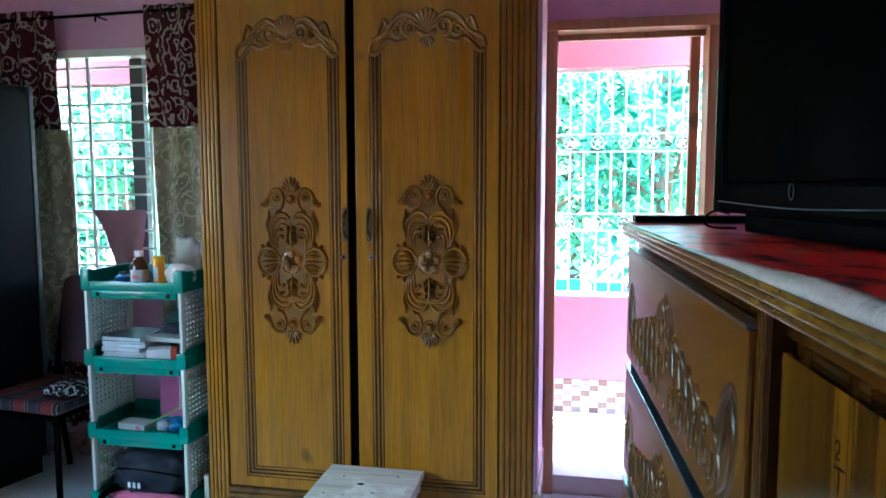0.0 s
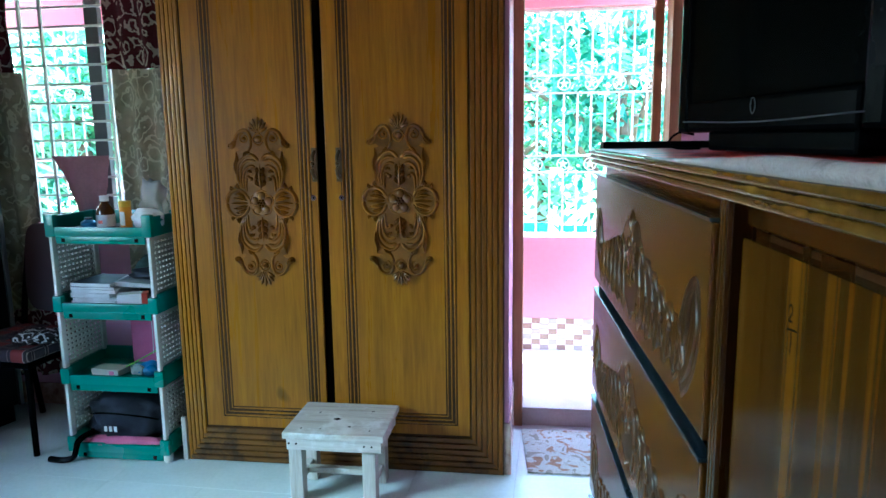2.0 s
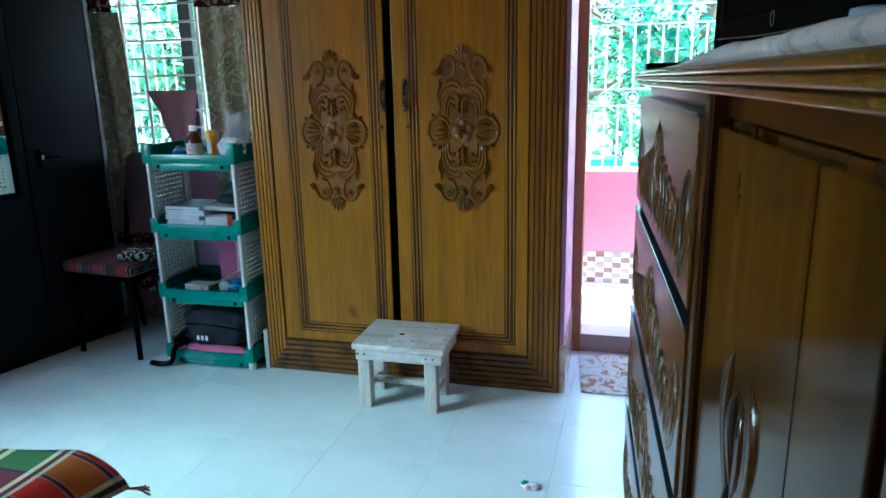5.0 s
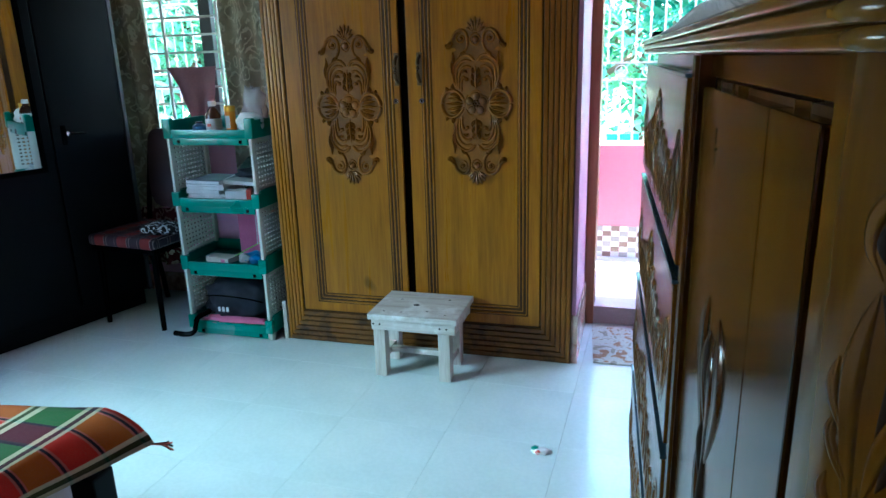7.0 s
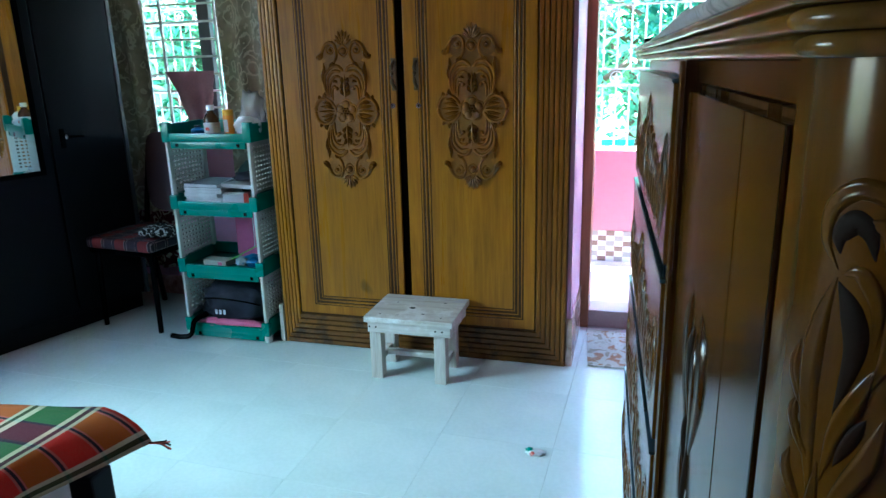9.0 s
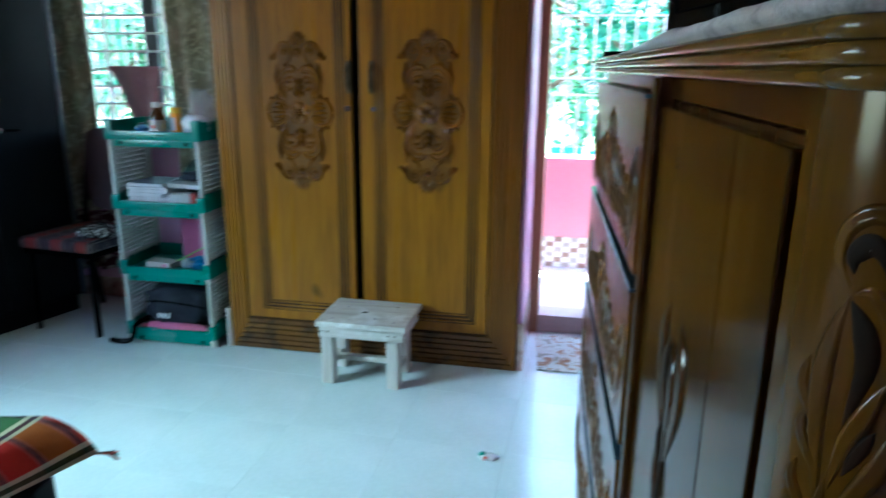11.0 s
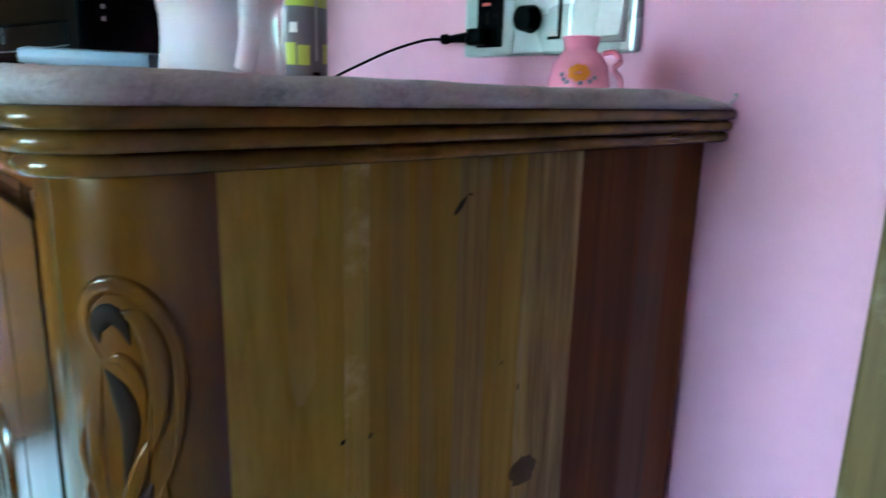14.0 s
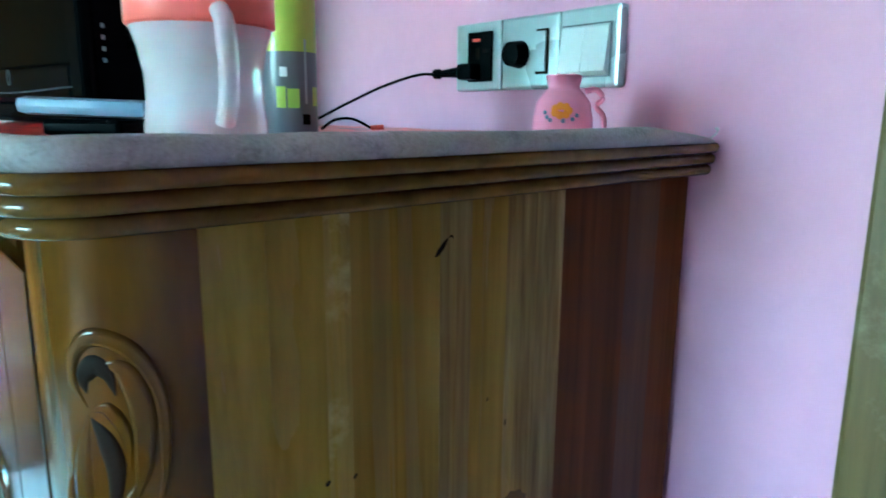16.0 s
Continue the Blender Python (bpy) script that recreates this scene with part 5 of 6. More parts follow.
# ---- bed with the plaid cover ----
bed = thing("bed", "low dark wooden bed under the plaid cover", "bed")
part("mattress", boxes((-2.7, -0.79, -0.75, 1.09, 0.34, 0.535), bevel=0.03), WHITEP, bed)
part("bed_frame", boxes((-2.72, -0.75, -0.78, 1.08, 0.22, 0.34), bevel=0.006), ROSE_H, bed)
for x, y in ((-0.715, 1.045), (-2.755, 1.045), (-0.715, -0.745), (-2.755, -0.745)):
    part("leg", boxes((x - 0.034, x + 0.034, y - 0.034, y + 0.034, 0, 0.46), bevel=0.006), STEEL, bed)
bm = bmesh.new()
uv = bm.loops.layers.uv.new("UVMap")
nx, ny = 80, 80
grid, rest = [], {}
for j in range(ny + 1):
    row = []
    for i in range(nx + 1):
        x = -2.74 + 2.09 * i / nx
        far = 1.185 - 0.054 * min(1.0, max(0.0, (-0.776 - x) / 0.29))
        y = -0.8 + (far + 0.8) * j / ny
        e = max(0.0, min(1.0, (x + 0.79) / 0.14))
        c = max(0.0, (y - 0.98) / 0.205) ** 2 * e * e
        px = min(x, -0.79) + (0.056 + 0.3 * max(0.0, y - 0.9)) * math.sin(e * 1.3) + 0.03 * c
        drop = 0.078 * e ** 1.5 + 0.004 * e * math.sin(14 * y)
        v = bm.verts.new((px, y - 0.024 * c, 0.547 - drop + 0.005 * c + 0.005 * noise.noise((x * 5, y * 5, 0))))
        rest[v] = (x, y)
        row.append(v)
    grid.append(row)
for j in range(ny):
    for i in range(nx):
        f = bm.faces.new((grid[j][i], grid[j][i + 1], grid[j + 1][i + 1], grid[j + 1][i]))
        for corner_loop in f.loops:
            corner_loop[uv].uv = rest[corner_loop.vert]
corner = grid[ny][nx].co.copy()
bm.normal_update()
bmesh.ops.solidify(bm, geom=list(bm.faces), thickness=0.003)
cover = thing("bed_cover", "red, green and white plaid cotton bed cover with frayed corner", "bed cover")
part("cloth", bm, PLAID, cover, smooth=180)
for k in range(7):
    a = -0.5 + 0.17 * k
    part("thread", tube(bmesh.new(), [tuple(corner + Vector((-0.012, -0.006, -0.001))), tuple(corner + Vector((0.016 + 0.003 * k, 0.004, 0.004 * math.sin(a * 5)))), tuple(corner + Vector((0.045 - 0.006 * (k % 3), 0.01, -0.008 + 0.012 * math.sin(a * 4))))], 0.0024, 5, 3), INK if k % 2 else REDP, cover, "frayed corner thread")

# ---- carved chest of drawers under the television ----
DR = pose(0.5986, 0.2312, 0, 0, 0, 2.62)
dr = thing("sideboard", "tall dark varnished carved sideboard with drawers and doors", "sideboard", DR)
# local: x into the depth from the front, y along the length, z up
DL, DD, DH = 1.585, 0.57, 1.377
part("carcass", boxes((0.035, DD, 0.035, DL, 0.1, DH), bevel=0.003), ROSE, dr)
part("base", boxes((0.02, DD, 0.02, DL, 0.0, 0.1), bevel=0.006), ROSE_H, dr)


def sweep(line, prof, inward):
    """A profile of (outward, up) steps carried along a level line, its ends closed."""
    bm = bmesh.new()
    rings, last = [], len(line) - 1
    for i, p in enumerate(line):
        d = (line[min(i + 1, last)] - line[max(i - 1, 0)]).normalized()
        side = Vector((d.y, -d.x, 0))
        side *= -1 if side.dot(inward - p) > 0 else 1
        rings.append([bm.verts.new(p + side * o + Vector((0, 0, h))) for o, h in prof])
    for a, b in zip(rings, rings[1:]):
        for k in range(len(a) - 1):
            bm.faces.new((a[k], b[k], b[k + 1], a[k + 1]))
    bm.faces.new(rings[0])
    bm.faces.new(rings[-1][::-1])
    bmesh.ops.recalc_face_normals(bm, faces=list(bm.faces))
    return bm


def edge_line(out, rad, y_far, x_far, z, steps=12):
    """From the far front corner along the front, round the near corner and along the near end."""
    pts = [(-out, y_far - (y_far - rad + out) * k / 10, z) for k in range(10)]
    pts += [(-out + rad * (1 - math.cos(t)), -out + rad * (1 - math.sin(t)), z) for t in [math.pi * 0.5 * k / steps for k in range(steps + 1)]]
    pts += [(-out + rad + (x_far + out - rad) * k / 8, -out, z) for k in range(1, 9)]
    return [Vector(p) for p in pts]


MR = 0.0054
for z, o in ((1.3823, 0.019), (1.3931, 0.0225), (1.4039, 0.026)):
    prof = [(-0.06, -MR), (-0.001, -MR)] + [(MR * 0.95 * math.cos(a), MR * math.sin(a)) for a in (-1.3, -0.85, -0.4, 0, 0.4, 0.85, 1.3)] + [(-0.001, MR), (-0.06, MR)]
    line = edge_line(o, 0.036, DL + 0.02, DD + 0.002, z)
    for p in line:
        p += Vector((0.0008 * noise.noise((p.x * 9, p.y * 9, z * 40)), 0.0008 * noise.noise((p.y * 9, p.x * 9, z * 40 + 3)), 0.0006 * noise.noise((p.x * 7 + 5, p.y * 7, 0))))
    part("moulding", sweep(line, prof, Vector((0.3, 0.6, z))), ROLLWOOD, dr, "rounded moulding roll", smooth=50)
bm = bmesh.new()
ring = [(p.x, p.y) for p in edge_line(0.012, 0.03, DL + 0.01, DD, 0, 8)] + [(DD, DL + 0.01)]
lo, hi = [bm.verts.new((x, y, DH)) for x, y in ring], [bm.verts.new((x, y, 1.409)) for x, y in ring]
for k in range(len(ring)):
    bm.faces.new((lo[k], lo[(k + 1) % len(ring)], hi[(k + 1) % len(ring)], hi[k]))
bm.faces.new(hi)
bm.faces.new(lo[::-1])
bmesh.ops.recalc_face_normals(bm, faces=list(bm.faces))
part("top", bm, ROSE_H, dr)

# front: top rail, drawers, reeded divider, door
part("front_rail", boxes((0.01, 0.034, 0.086, DL, 1.349, DH), bevel=0.002), ROSE_H, dr)
dv = part("divider", boxes((-0.004, 0.034, 0.611, 0.643, 0.1, 1.376)), ROSE, dr)
for k in range(3):
    a = 0.612 + 0.0102 * k
    part("reed", reeds(bmesh.new(), a, a + 0.0102, 1, lambda p, q, h: (-0.004 - h, p, q), 0.1, 1.375, 0.006), ROLLPOST, dv, smooth=40)
part("side_post", boxes((-0.002, 0.034, 1.577, DL, 0.1, 1.348), bevel=0.003), ROSE, dr)

WING = [(0.0, 0.097), (0.018, 0.062), (0.036, 0.074), (0.06, 0.07), (0.085, 0.045), (0.13, 0.024), (0.2, 0.006), (0.27, -0.016), (0.315, -0.03), (0.345, 0.0), (0.365, 0.032), (0.398, 0.052), (0.418, 0.04), (0.424, 0.0),
        (0.408, -0.06), (0.36, -0.106), (0.345, -0.078), (0.312, -0.103), (0.292, -0.07), (0.255, -0.1), (0.235, -0.066), (0.196, -0.098), (0.176, -0.064), (0.135, -0.098), (0.116, -0.066), (0.07, -0.102), (0.05, -0.068), (0.0, -0.1)]


def drawer_carving(d, yc, zc, s):
    """A winged field of carved foliage: ground darkened as if sunk, raised rim, fans of leaves and bosses."""
    face = lambda a, b, h: (-0.0145 - 0.3 * h, yc + a, zc + b * s)
    out = WING + [(-a, b) for a, b in WING[1:-1][::-1]]
    ground = bmesh.new()
    low, top = [ground.verts.new(face(a, b, -0.0004)) for a, b in out], [ground.verts.new(face(a * 0.992, b * 0.985, 0.0008)) for a, b in out]
    for k in range(len(out)):
        q = (k + 1) % len(out)
        ground.faces.new((low[k], low[q], top[q], top[k]))
    ground.faces.new(top)
    bmesh.ops.recalc_face_normals(ground, faces=list(ground.faces))
    part("carving_ground", ground, ROSE_SUNK, d, "ground of the carving, darkened as if sunk in shade")
    rim = bmesh.new()
    stroke(rim, face, out + [out[0]], 0.0042, n=2, rise=0.9)
    part("carving_rim", rim, ROSE_CARVE, d, smooth=60)
    bm = bmesh.new()
    dome(bm, face, 0, 0.005, 0.026, 0.016, 14)
    for k in range(8):
        t = 2 * math.pi * k / 8
        petal(bm, face, [(0.02 * math.cos(t), 0.005 + 0.02 * math.sin(t)), (0.038 * math.cos(t), 0.005 + 0.036 * math.sin(t)), (0.052 * math.cos(t), 0.005 + 0.05 * math.sin(t))], 0.011, 0.014, 4, ridge=0.4)
    for s2 in (-1, 1):
        petal(bm, face, [(0, 0.05), (s2 * 0.012, 0.07), (0, 0.094)], 0.007, 0.013, 4, ridge=0.3)
        for k in range(6):
            x = 0.062 + 0.05 * k
            ytop = 0.036 - 0.011 * k
            petal(bm, face, [(s2 * x, ytop), (s2 * (x + 0.012), -0.03), (s2 * (x + 0.006), -0.075), (s2 * (x - 0.004), -0.092)], 0.0125, 0.015, 5, 0.5, 0.4)
            petal(bm, face, [(s2 * (x - 0.004), -0.01), (s2 * (x + 0.022), ytop - 0.004), (s2 * (x + 0.044), ytop - 0.022)], 0.0095, 0.015, 4, 0.5, 0.4)
            dome(bm, face, s2 * (x + 0.026), -0.034 - 0.004 * (k % 2), 0.0095, 0.016, 8)
            petal(bm, face, [(s2 * (x + 0.03), -0.05), (s2 * (x + 0.036), -0.066), (s2 * (x + 0.028), -0.08)], 0.0085, 0.012, 3, 0.5, 0.3)
        petal(bm, face, [(s2 * 0.35, -0.095), (s2 * 0.392, -0.05), (s2 * 0.412, 0.0), (s2 * 0.398, 0.044)], 0.013, 0.017, 6, 0.5, 0.4)
        petal(bm, face, [(s2 * 0.34, -0.06), (s2 * 0.368, -0.02), (s2 * 0.38, 0.02), (s2 * 0.392, 0.034)], 0.011, 0.016, 5, 0.5, 0.4)
        petal(bm, face, [(s2 * 0.335, -0.02), (s2 * 0.352, -0.045), (s2 * 0.372, -0.08)], 0.01, 0.013, 4)
    part("carving", bm, ROSE_CARVE, d, "carved foliage in high relief", smooth=60)


for z0, z1 in ((1.094, 1.347), (0.815, 1.066), (0.535, 0.787), (0.255, 0.507)):
    d = part("drawer", boxes((-0.0145, 0.034, 0.646, 1.576, z0, z1), bevel=0.004), ROSE_FRONT, dr, "carved drawer front")
    drawer_carving(d, 1.1, (z0 + z1) / 2, (z1 - z0) / 0.25)
    # added strip for the reflecting top edge of the drawer
    part("lip", boxes((-0.017, 0.003, 0.648, 1.574, z1 + 0.0003, z1 + 0.0056), bevel=0.0015), LIP, d, "added glossy strip, tinted blue for the sky's reflection")
    # black strip painting the shade under each drawer
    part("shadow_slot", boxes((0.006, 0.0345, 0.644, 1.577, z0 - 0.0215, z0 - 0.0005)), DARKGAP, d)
part("drawer_rail", boxes((-0.004, 0.034, 0.644, 1.577, 0.1, 0.232), bevel=0.003), ROSE_FRONT, dr)

d = part("door", boxes((0.016, 0.034, 0.105, 0.6, 0.12, 1.345)), ROSE, dr, "near cabinet door with striped veneer")
edges = [0.11, 0.236, 0.42, 0.594]
for i, (a, c) in enumerate(zip(edges, edges[1:])):
    part("board", boxes((0.0 - 0.0004 * (i % 2), 0.0158, a, c - 0.0002, 0.15, 1.339), bevel=0.0022 if i == 0 else 0.0005), ROSE_DOOR, d)
tulip = bmesh.new()
put = lambda a, b, h: (-0.0005 - 0.32 * h, 0.386 + 0.95 * a, 1.02 + b)
for s in (-1, 1):
    petal(tulip, put, [(s * 0.006, -0.07), (s * 0.034, -0.02), (s * 0.056, 0.03), (s * 0.054, 0.075), (s * 0.036, 0.11)], 0.017, 0.016, peak=0.7, ridge=0.5)
    petal(tulip, put, [(s * 0.002, -0.03), (s * 0.022, 0.02), (s * 0.022, 0.055), (s * 0.006, 0.08)], 0.011, 0.018, ridge=0.3)
    for k, b0 in enumerate((-0.14, -0.25, -0.36, -0.47, -0.58, -0.69)):
        b1 = b0 + 0.03 * s
        petal(tulip, put, [(0, b1 - 0.06), (s * 0.02, b1 - 0.02), (s * 0.03, b1 + 0.03), (s * 0.014, b1 + 0.065)], 0.01, 0.014, ridge=0.4)
stroke(tulip, put, [(0, -0.82), (0.003, -0.3), (0, 0.05)], 0.008, 0.006)
part("carving", tulip, TULIPWOOD, d, "carved tulip stem", smooth=60)
# low dark blades paint the shade of hollows; nothing is cut in
for pts in ([(0.0, 0.0), (0.014, 0.05), (0.012, 0.08)], [(-0.004, 0.0), (-0.018, 0.045), (-0.016, 0.075)], [(0.006, -0.1), (0.016, -0.05), (0.012, -0.02)], [(-0.008, -0.2), (-0.006, -0.12), (-0.01, -0.04)]):
    hollow = bmesh.new()
    petal(hollow, put, pts, 0.008, 0.0165, 4, 0.5)
    part("carved_hollow", hollow, HOLLOW, d, "raised dark blade painting the shade of a carved hollow", smooth=60)
ink_face = lambda a, b, h: (-0.0006 - 0.2 * h, a - 0.012, b + 0.01)
for pts in ([(0.485, 1.286), (0.479, 1.290), (0.477, 1.283), (0.483, 1.276), (0.475, 1.276)], [(0.487, 1.267), (0.477, 1.269), (0.465, 1.270)], [(0.477, 1.269), (0.476, 1.259), (0.477, 1.247)]):
    pen = bmesh.new()
    stroke(pen, ink_face, pts, 0.0011, n=3)
    part("pen_mark", pen, INK, d)
# black strips paint the shade in the slots beside the door
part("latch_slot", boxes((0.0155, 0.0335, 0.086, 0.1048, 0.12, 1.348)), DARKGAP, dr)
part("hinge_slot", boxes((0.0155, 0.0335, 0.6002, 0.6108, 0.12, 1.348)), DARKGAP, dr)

# rounded corner post with its carved scroll and leaves
RU, RV = 0.068, 0.074
bm = bmesh.new()
prof = [(-0.002, 0.085)] + [(-0.002 + RU * (1 - math.cos(t)), -0.002 + RV * (1 - math.sin(t))) for t in [math.pi * 0.5 * k / 18 for k in range(19)]] + [(0.066, 0.034), (0.034, 0.034), (0.034, 0.085)]
zs = [0.1 + (DH - 0.1) * k / 12 for k in range(13)]
rows = [[bm.verts.new((x, y, z)) for x, y in prof] for z in zs]
for a, b in zip(rows, rows[1:]):
    for k in range(len(prof)):
        j = (k + 1) % len(prof)
        bm.faces.new((a[k], a[j], b[j], b[k]))
bm.faces.new(rows[-1])
bmesh.ops.recalc_face_normals(bm, faces=list(bm.faces))
post = part("corner_post", bm, POSTWOOD, dr, "rounded corner post", smooth=50)


def post_face(a, b, h):
    """a is the angle in degrees round the corner from the front to the end; b is the height."""
    t = radians(a)
    out = Vector((-RV * math.cos(t), -RU * math.sin(t))).normalized() * h
    return (-0.002 + RU * (1 - math.cos(t)) + out.x, -0.002 + RV * (1 - math.sin(t)) + out.y, b)


ARC = 0.00124   # metres of surface to a degree round the corner


def post_petal(material, name, label, pts, w, h, ridge=0.35, peak=0.45):
    bm = bmesh.new()
    petal(bm, lambda a, b, k: post_face(a / ARC, b, 0.34 * k), [(a * ARC, b) for a, b in pts], w, h, 7, peak, ridge)
    part(name, bm, material, post, label, smooth=60)


for zo in (0.0, -0.34, -0.68):
    for pts, w, h in (([(36, 1.276), (29, 1.29), (31, 1.307), (42, 1.317), (58, 1.31), (69, 1.284), (69, 1.24), (62, 1.2)], 0.0055, 0.008),
                      ([(44, 1.302), (55, 1.298), (61, 1.276), (60, 1.244), (55, 1.22)], 0.0075, 0.007),
                      ([(38, 1.274), (46, 1.276), (53, 1.262), (54, 1.24)], 0.0045, 0.006),
                      ([(36, 1.272), (31, 1.246), (29, 1.216), (32, 1.18), (37, 1.14)], 0.0068, 0.0075),
                      ([(22, 1.232), (20.5, 1.216), (27, 1.2), (35, 1.186)], 0.0042, 0.008),
                      ([(24, 1.201), (23, 1.19), (29, 1.176), (36, 1.164)], 0.0042, 0.008),
                      ([(23, 1.168), (22, 1.156), (29, 1.142), (36, 1.13)], 0.0042, 0.008),
                      ([(55, 1.23), (50, 1.212), (44, 1.19), (40, 1.16)], 0.0055, 0.0085),
                      ([(61, 1.206), (58, 1.184), (50, 1.16), (41, 1.134)], 0.006, 0.0085),
                      ([(60, 1.162), (56, 1.138), (49, 1.116), (40, 1.098)], 0.0055, 0.008),
                      ([(38, 1.17), (37.5, 1.14), (37, 1.11), (37, 1.07)], 0.0048, 0.007)):
        post_petal(POSTWOOD, "leaf_carving", "carved curling leaf", [(a, b + zo) for a, b in pts], w, h)
    # dark blades laid on the post, painting shade as if hollowed
    for pts, w in (([(36, 1.284), (35, 1.293), (41, 1.301), (47, 1.296), (50, 1.284)], 0.0062), ([(37, 1.27), (44, 1.256), (47, 1.236), (42, 1.2)], 0.0068),
                   ([(26, 1.226), (27, 1.216), (31, 1.206)], 0.003), ([(27, 1.196), (29, 1.188), (33, 1.18)], 0.003), ([(55, 1.204), (50, 1.19), (45, 1.172)], 0.0042), ([(54, 1.156), (49, 1.142), (43, 1.126)], 0.004)):
        post_petal(HOLLOW, "carved_hollow", "raised dark blade painting the shade of a carved hollow", [(a, b + zo) for a, b in pts], w, 0.005, 0.0)

# near end of planks
# real veneer stripes; their colours also carry the light's fall towards the wall
bounds = [(0.066, 0.105, 0), (0.105, 0.144, 0), (0.144, 0.163, 1), (0.163, 0.2, 3), (0.2, 0.239, 3), (0.239, 0.27, 5), (0.27, 0.308, 3), (0.308, 0.342, 4), (0.342, 0.376, 4), (0.376, 0.42, 2), (0.42, 0.47, 2), (0.47, 0.52, 6), (0.52, DD, 2)]
for a, c, kind in bounds:
    part("end_plank", boxes((a, c - 0.00005, -0.0018, 0.03, 0.1, DH)), PLANKS[kind], dr)
bm = bmesh.new()
rings = [[bm.verts.new((0.322 + q * 0.017 * f * math.cos(t), -0.0019 - 0.0006 * (1 - f), 1.106 + q * 0.014 * f * math.sin(t))) for t in [2 * math.pi * k / 22 for k in range(22)] for q in (1 + 0.45 * noise.noise((2 * math.cos(t), 2 * math.sin(t), 4)),)] for f in (1.0, 0.55, 0.2)]
for lo_ring, hi_ring in zip(rings, rings[1:]):
    for k in range(22):
        bm.faces.new((lo_ring[k], lo_ring[(k + 1) % 22], hi_ring[(k + 1) % 22], hi_ring[k]))
bm.faces.new(rings[-1])
part("wood_knot", bm, plain("knot_wood", (0.075, 0.04, 0.008), 0.35, vary=0.6, scale=60, rel=0.3, spec=0.2), dr, "dark round knot in the end veneer", smooth=60)
bm = bmesh.new()
stroke(bm, lambda p, q, h: (p, -0.0017 - 0.25 * h, q), [(0.068, 1.33), (0.074, 1.27), (0.083, 1.21), (0.098, 1.15), (0.112, 1.1)], 0.0009, 0.0006)
part("grain_crack", bm, HOLLOW, dr, "fine dark crack along the grain")
part("foot_moulding", boxes((0.0, DD, -0.012, 0.0, 0.0, 0.11), bevel=0.004), ROSE_X, dr)
for pts, w in (([(0.233, 1.334), (0.24, 1.341), (0.248, 1.35)], 0.0026), ([(0.246, 1.348), (0.25, 1.349), (0.252, 1.346)], 0.0009), ([(0.14, 1.192), (0.145, 1.196)], 0.0019), ([(0.162, 1.189), (0.166, 1.194)], 0.0015), ([(0.288, 1.21), (0.291, 1.214)], 0.001), ([(0.31, 1.182), (0.311, 1.19)], 0.001)):
    bm = bmesh.new()
    petal(bm, lambda a, b, h: (a, -0.0019 - h, b), pts, w, 0.0009, 3)
    part("knot", bm, INK, dr)

# ---- what stands on the sideboard (same local frame) ----
SH = 1.4095
sh = thing("table_sheet", "red printed plastic table sheet with a white border", "table cover", DR)
bm = bmesh.new()
nx, ny = 26, 60
grid = []
for j in range(ny + 1):
    row = []
    for i in range(nx + 1):
        x, y = -0.026 + (DD + 0.02) * i / nx, -0.028 + (DL + 0.03) * j / ny
        ex, ey = (x - 0.014) / -0.04, (y - 0.012) / -0.04
        if ex > 0 and ey > 0 and math.hypot(ex, ey) > 1:
            s = 1 / math.hypot(ex, ey)
            x, y = 0.014 - 0.04 * ex * s, 0.012 - 0.04 * ey * s
        row.append(bm.verts.new((x, y, SH + 0.001 + 0.0012 * (1 + noise.noise((x * 14, y * 14, 0))))))
    grid.append(row)
for j in range(ny):
    for i in range(nx):
        bm.faces.new((grid[j][i], grid[j][i + 1], grid[j + 1][i + 1], grid[j + 1][i]))
part("printed_sheet", bm, SHEET, sh, smooth=180)
BORDER = stained_cloth()
bm = bmesh.new()
rows = []
hem = [p for p in edge_line(0.03, 0.046, 0.95, DD - 0.012, 0, 12)]
line = []
for p, q in zip(hem, hem[1:]):
    n = max(1, int((q - p).length / 0.012))
    line += [p.lerp(q, k / n) for k in range(n)]
line.append(hem[-1])
last = len(line) - 1
for k, p in enumerate(line):
    d = (line[min(k + 1, last)] - line[max(k - 1, 0)]).normalized()
    side = Vector((d.y, -d.x, 0))
    side *= -1 if side.dot(Vector((0.3, 0.6, 0)) - p) > 0 else 1
    run = max(0.0, min(1.0, (0.95 - p.y) / 0.5)) if p.x < 0 else 1.0
    end = max(0.0, min(1.0, (DD - 0.01 - p.x) / 0.1))
    hgt = (0.001 + 0.0152 * run ** 1.3 + 0.0022 * run * noise.noise((k * 0.11, 1.5, 0)) + 0.001 * noise.noise((k * 0.4, 8.5, 0))) * (0.25 + 0.75 * end ** 0.6)
    wob = 0.002 * noise.noise((k * 0.14, 4.5, 0))
    rows.append([bm.verts.new(p + side * (o * (0.3 + 0.7 * run) + wob) + Vector((0, 0, SH - 0.0005 + hgt * g))) for o, g in ((-0.002, -0.02), (0.0025, 0.2), (0.004, 0.5), (0.001, 0.82), (-0.005, 0.99), (-0.013, 0.98), (-0.02, 0.7), (-0.024, 0.1))])
for a, b in zip(rows, rows[1:]):
    for k in range(7):
        bm.faces.new((a[k], b[k], b[k + 1], a[k + 1]))
bmesh.ops.recalc_face_normals(bm, faces=list(bm.faces))
border = part("border", bm, BORDER, sh, "soiled white rolled border", smooth=180)
tip = line[-1]
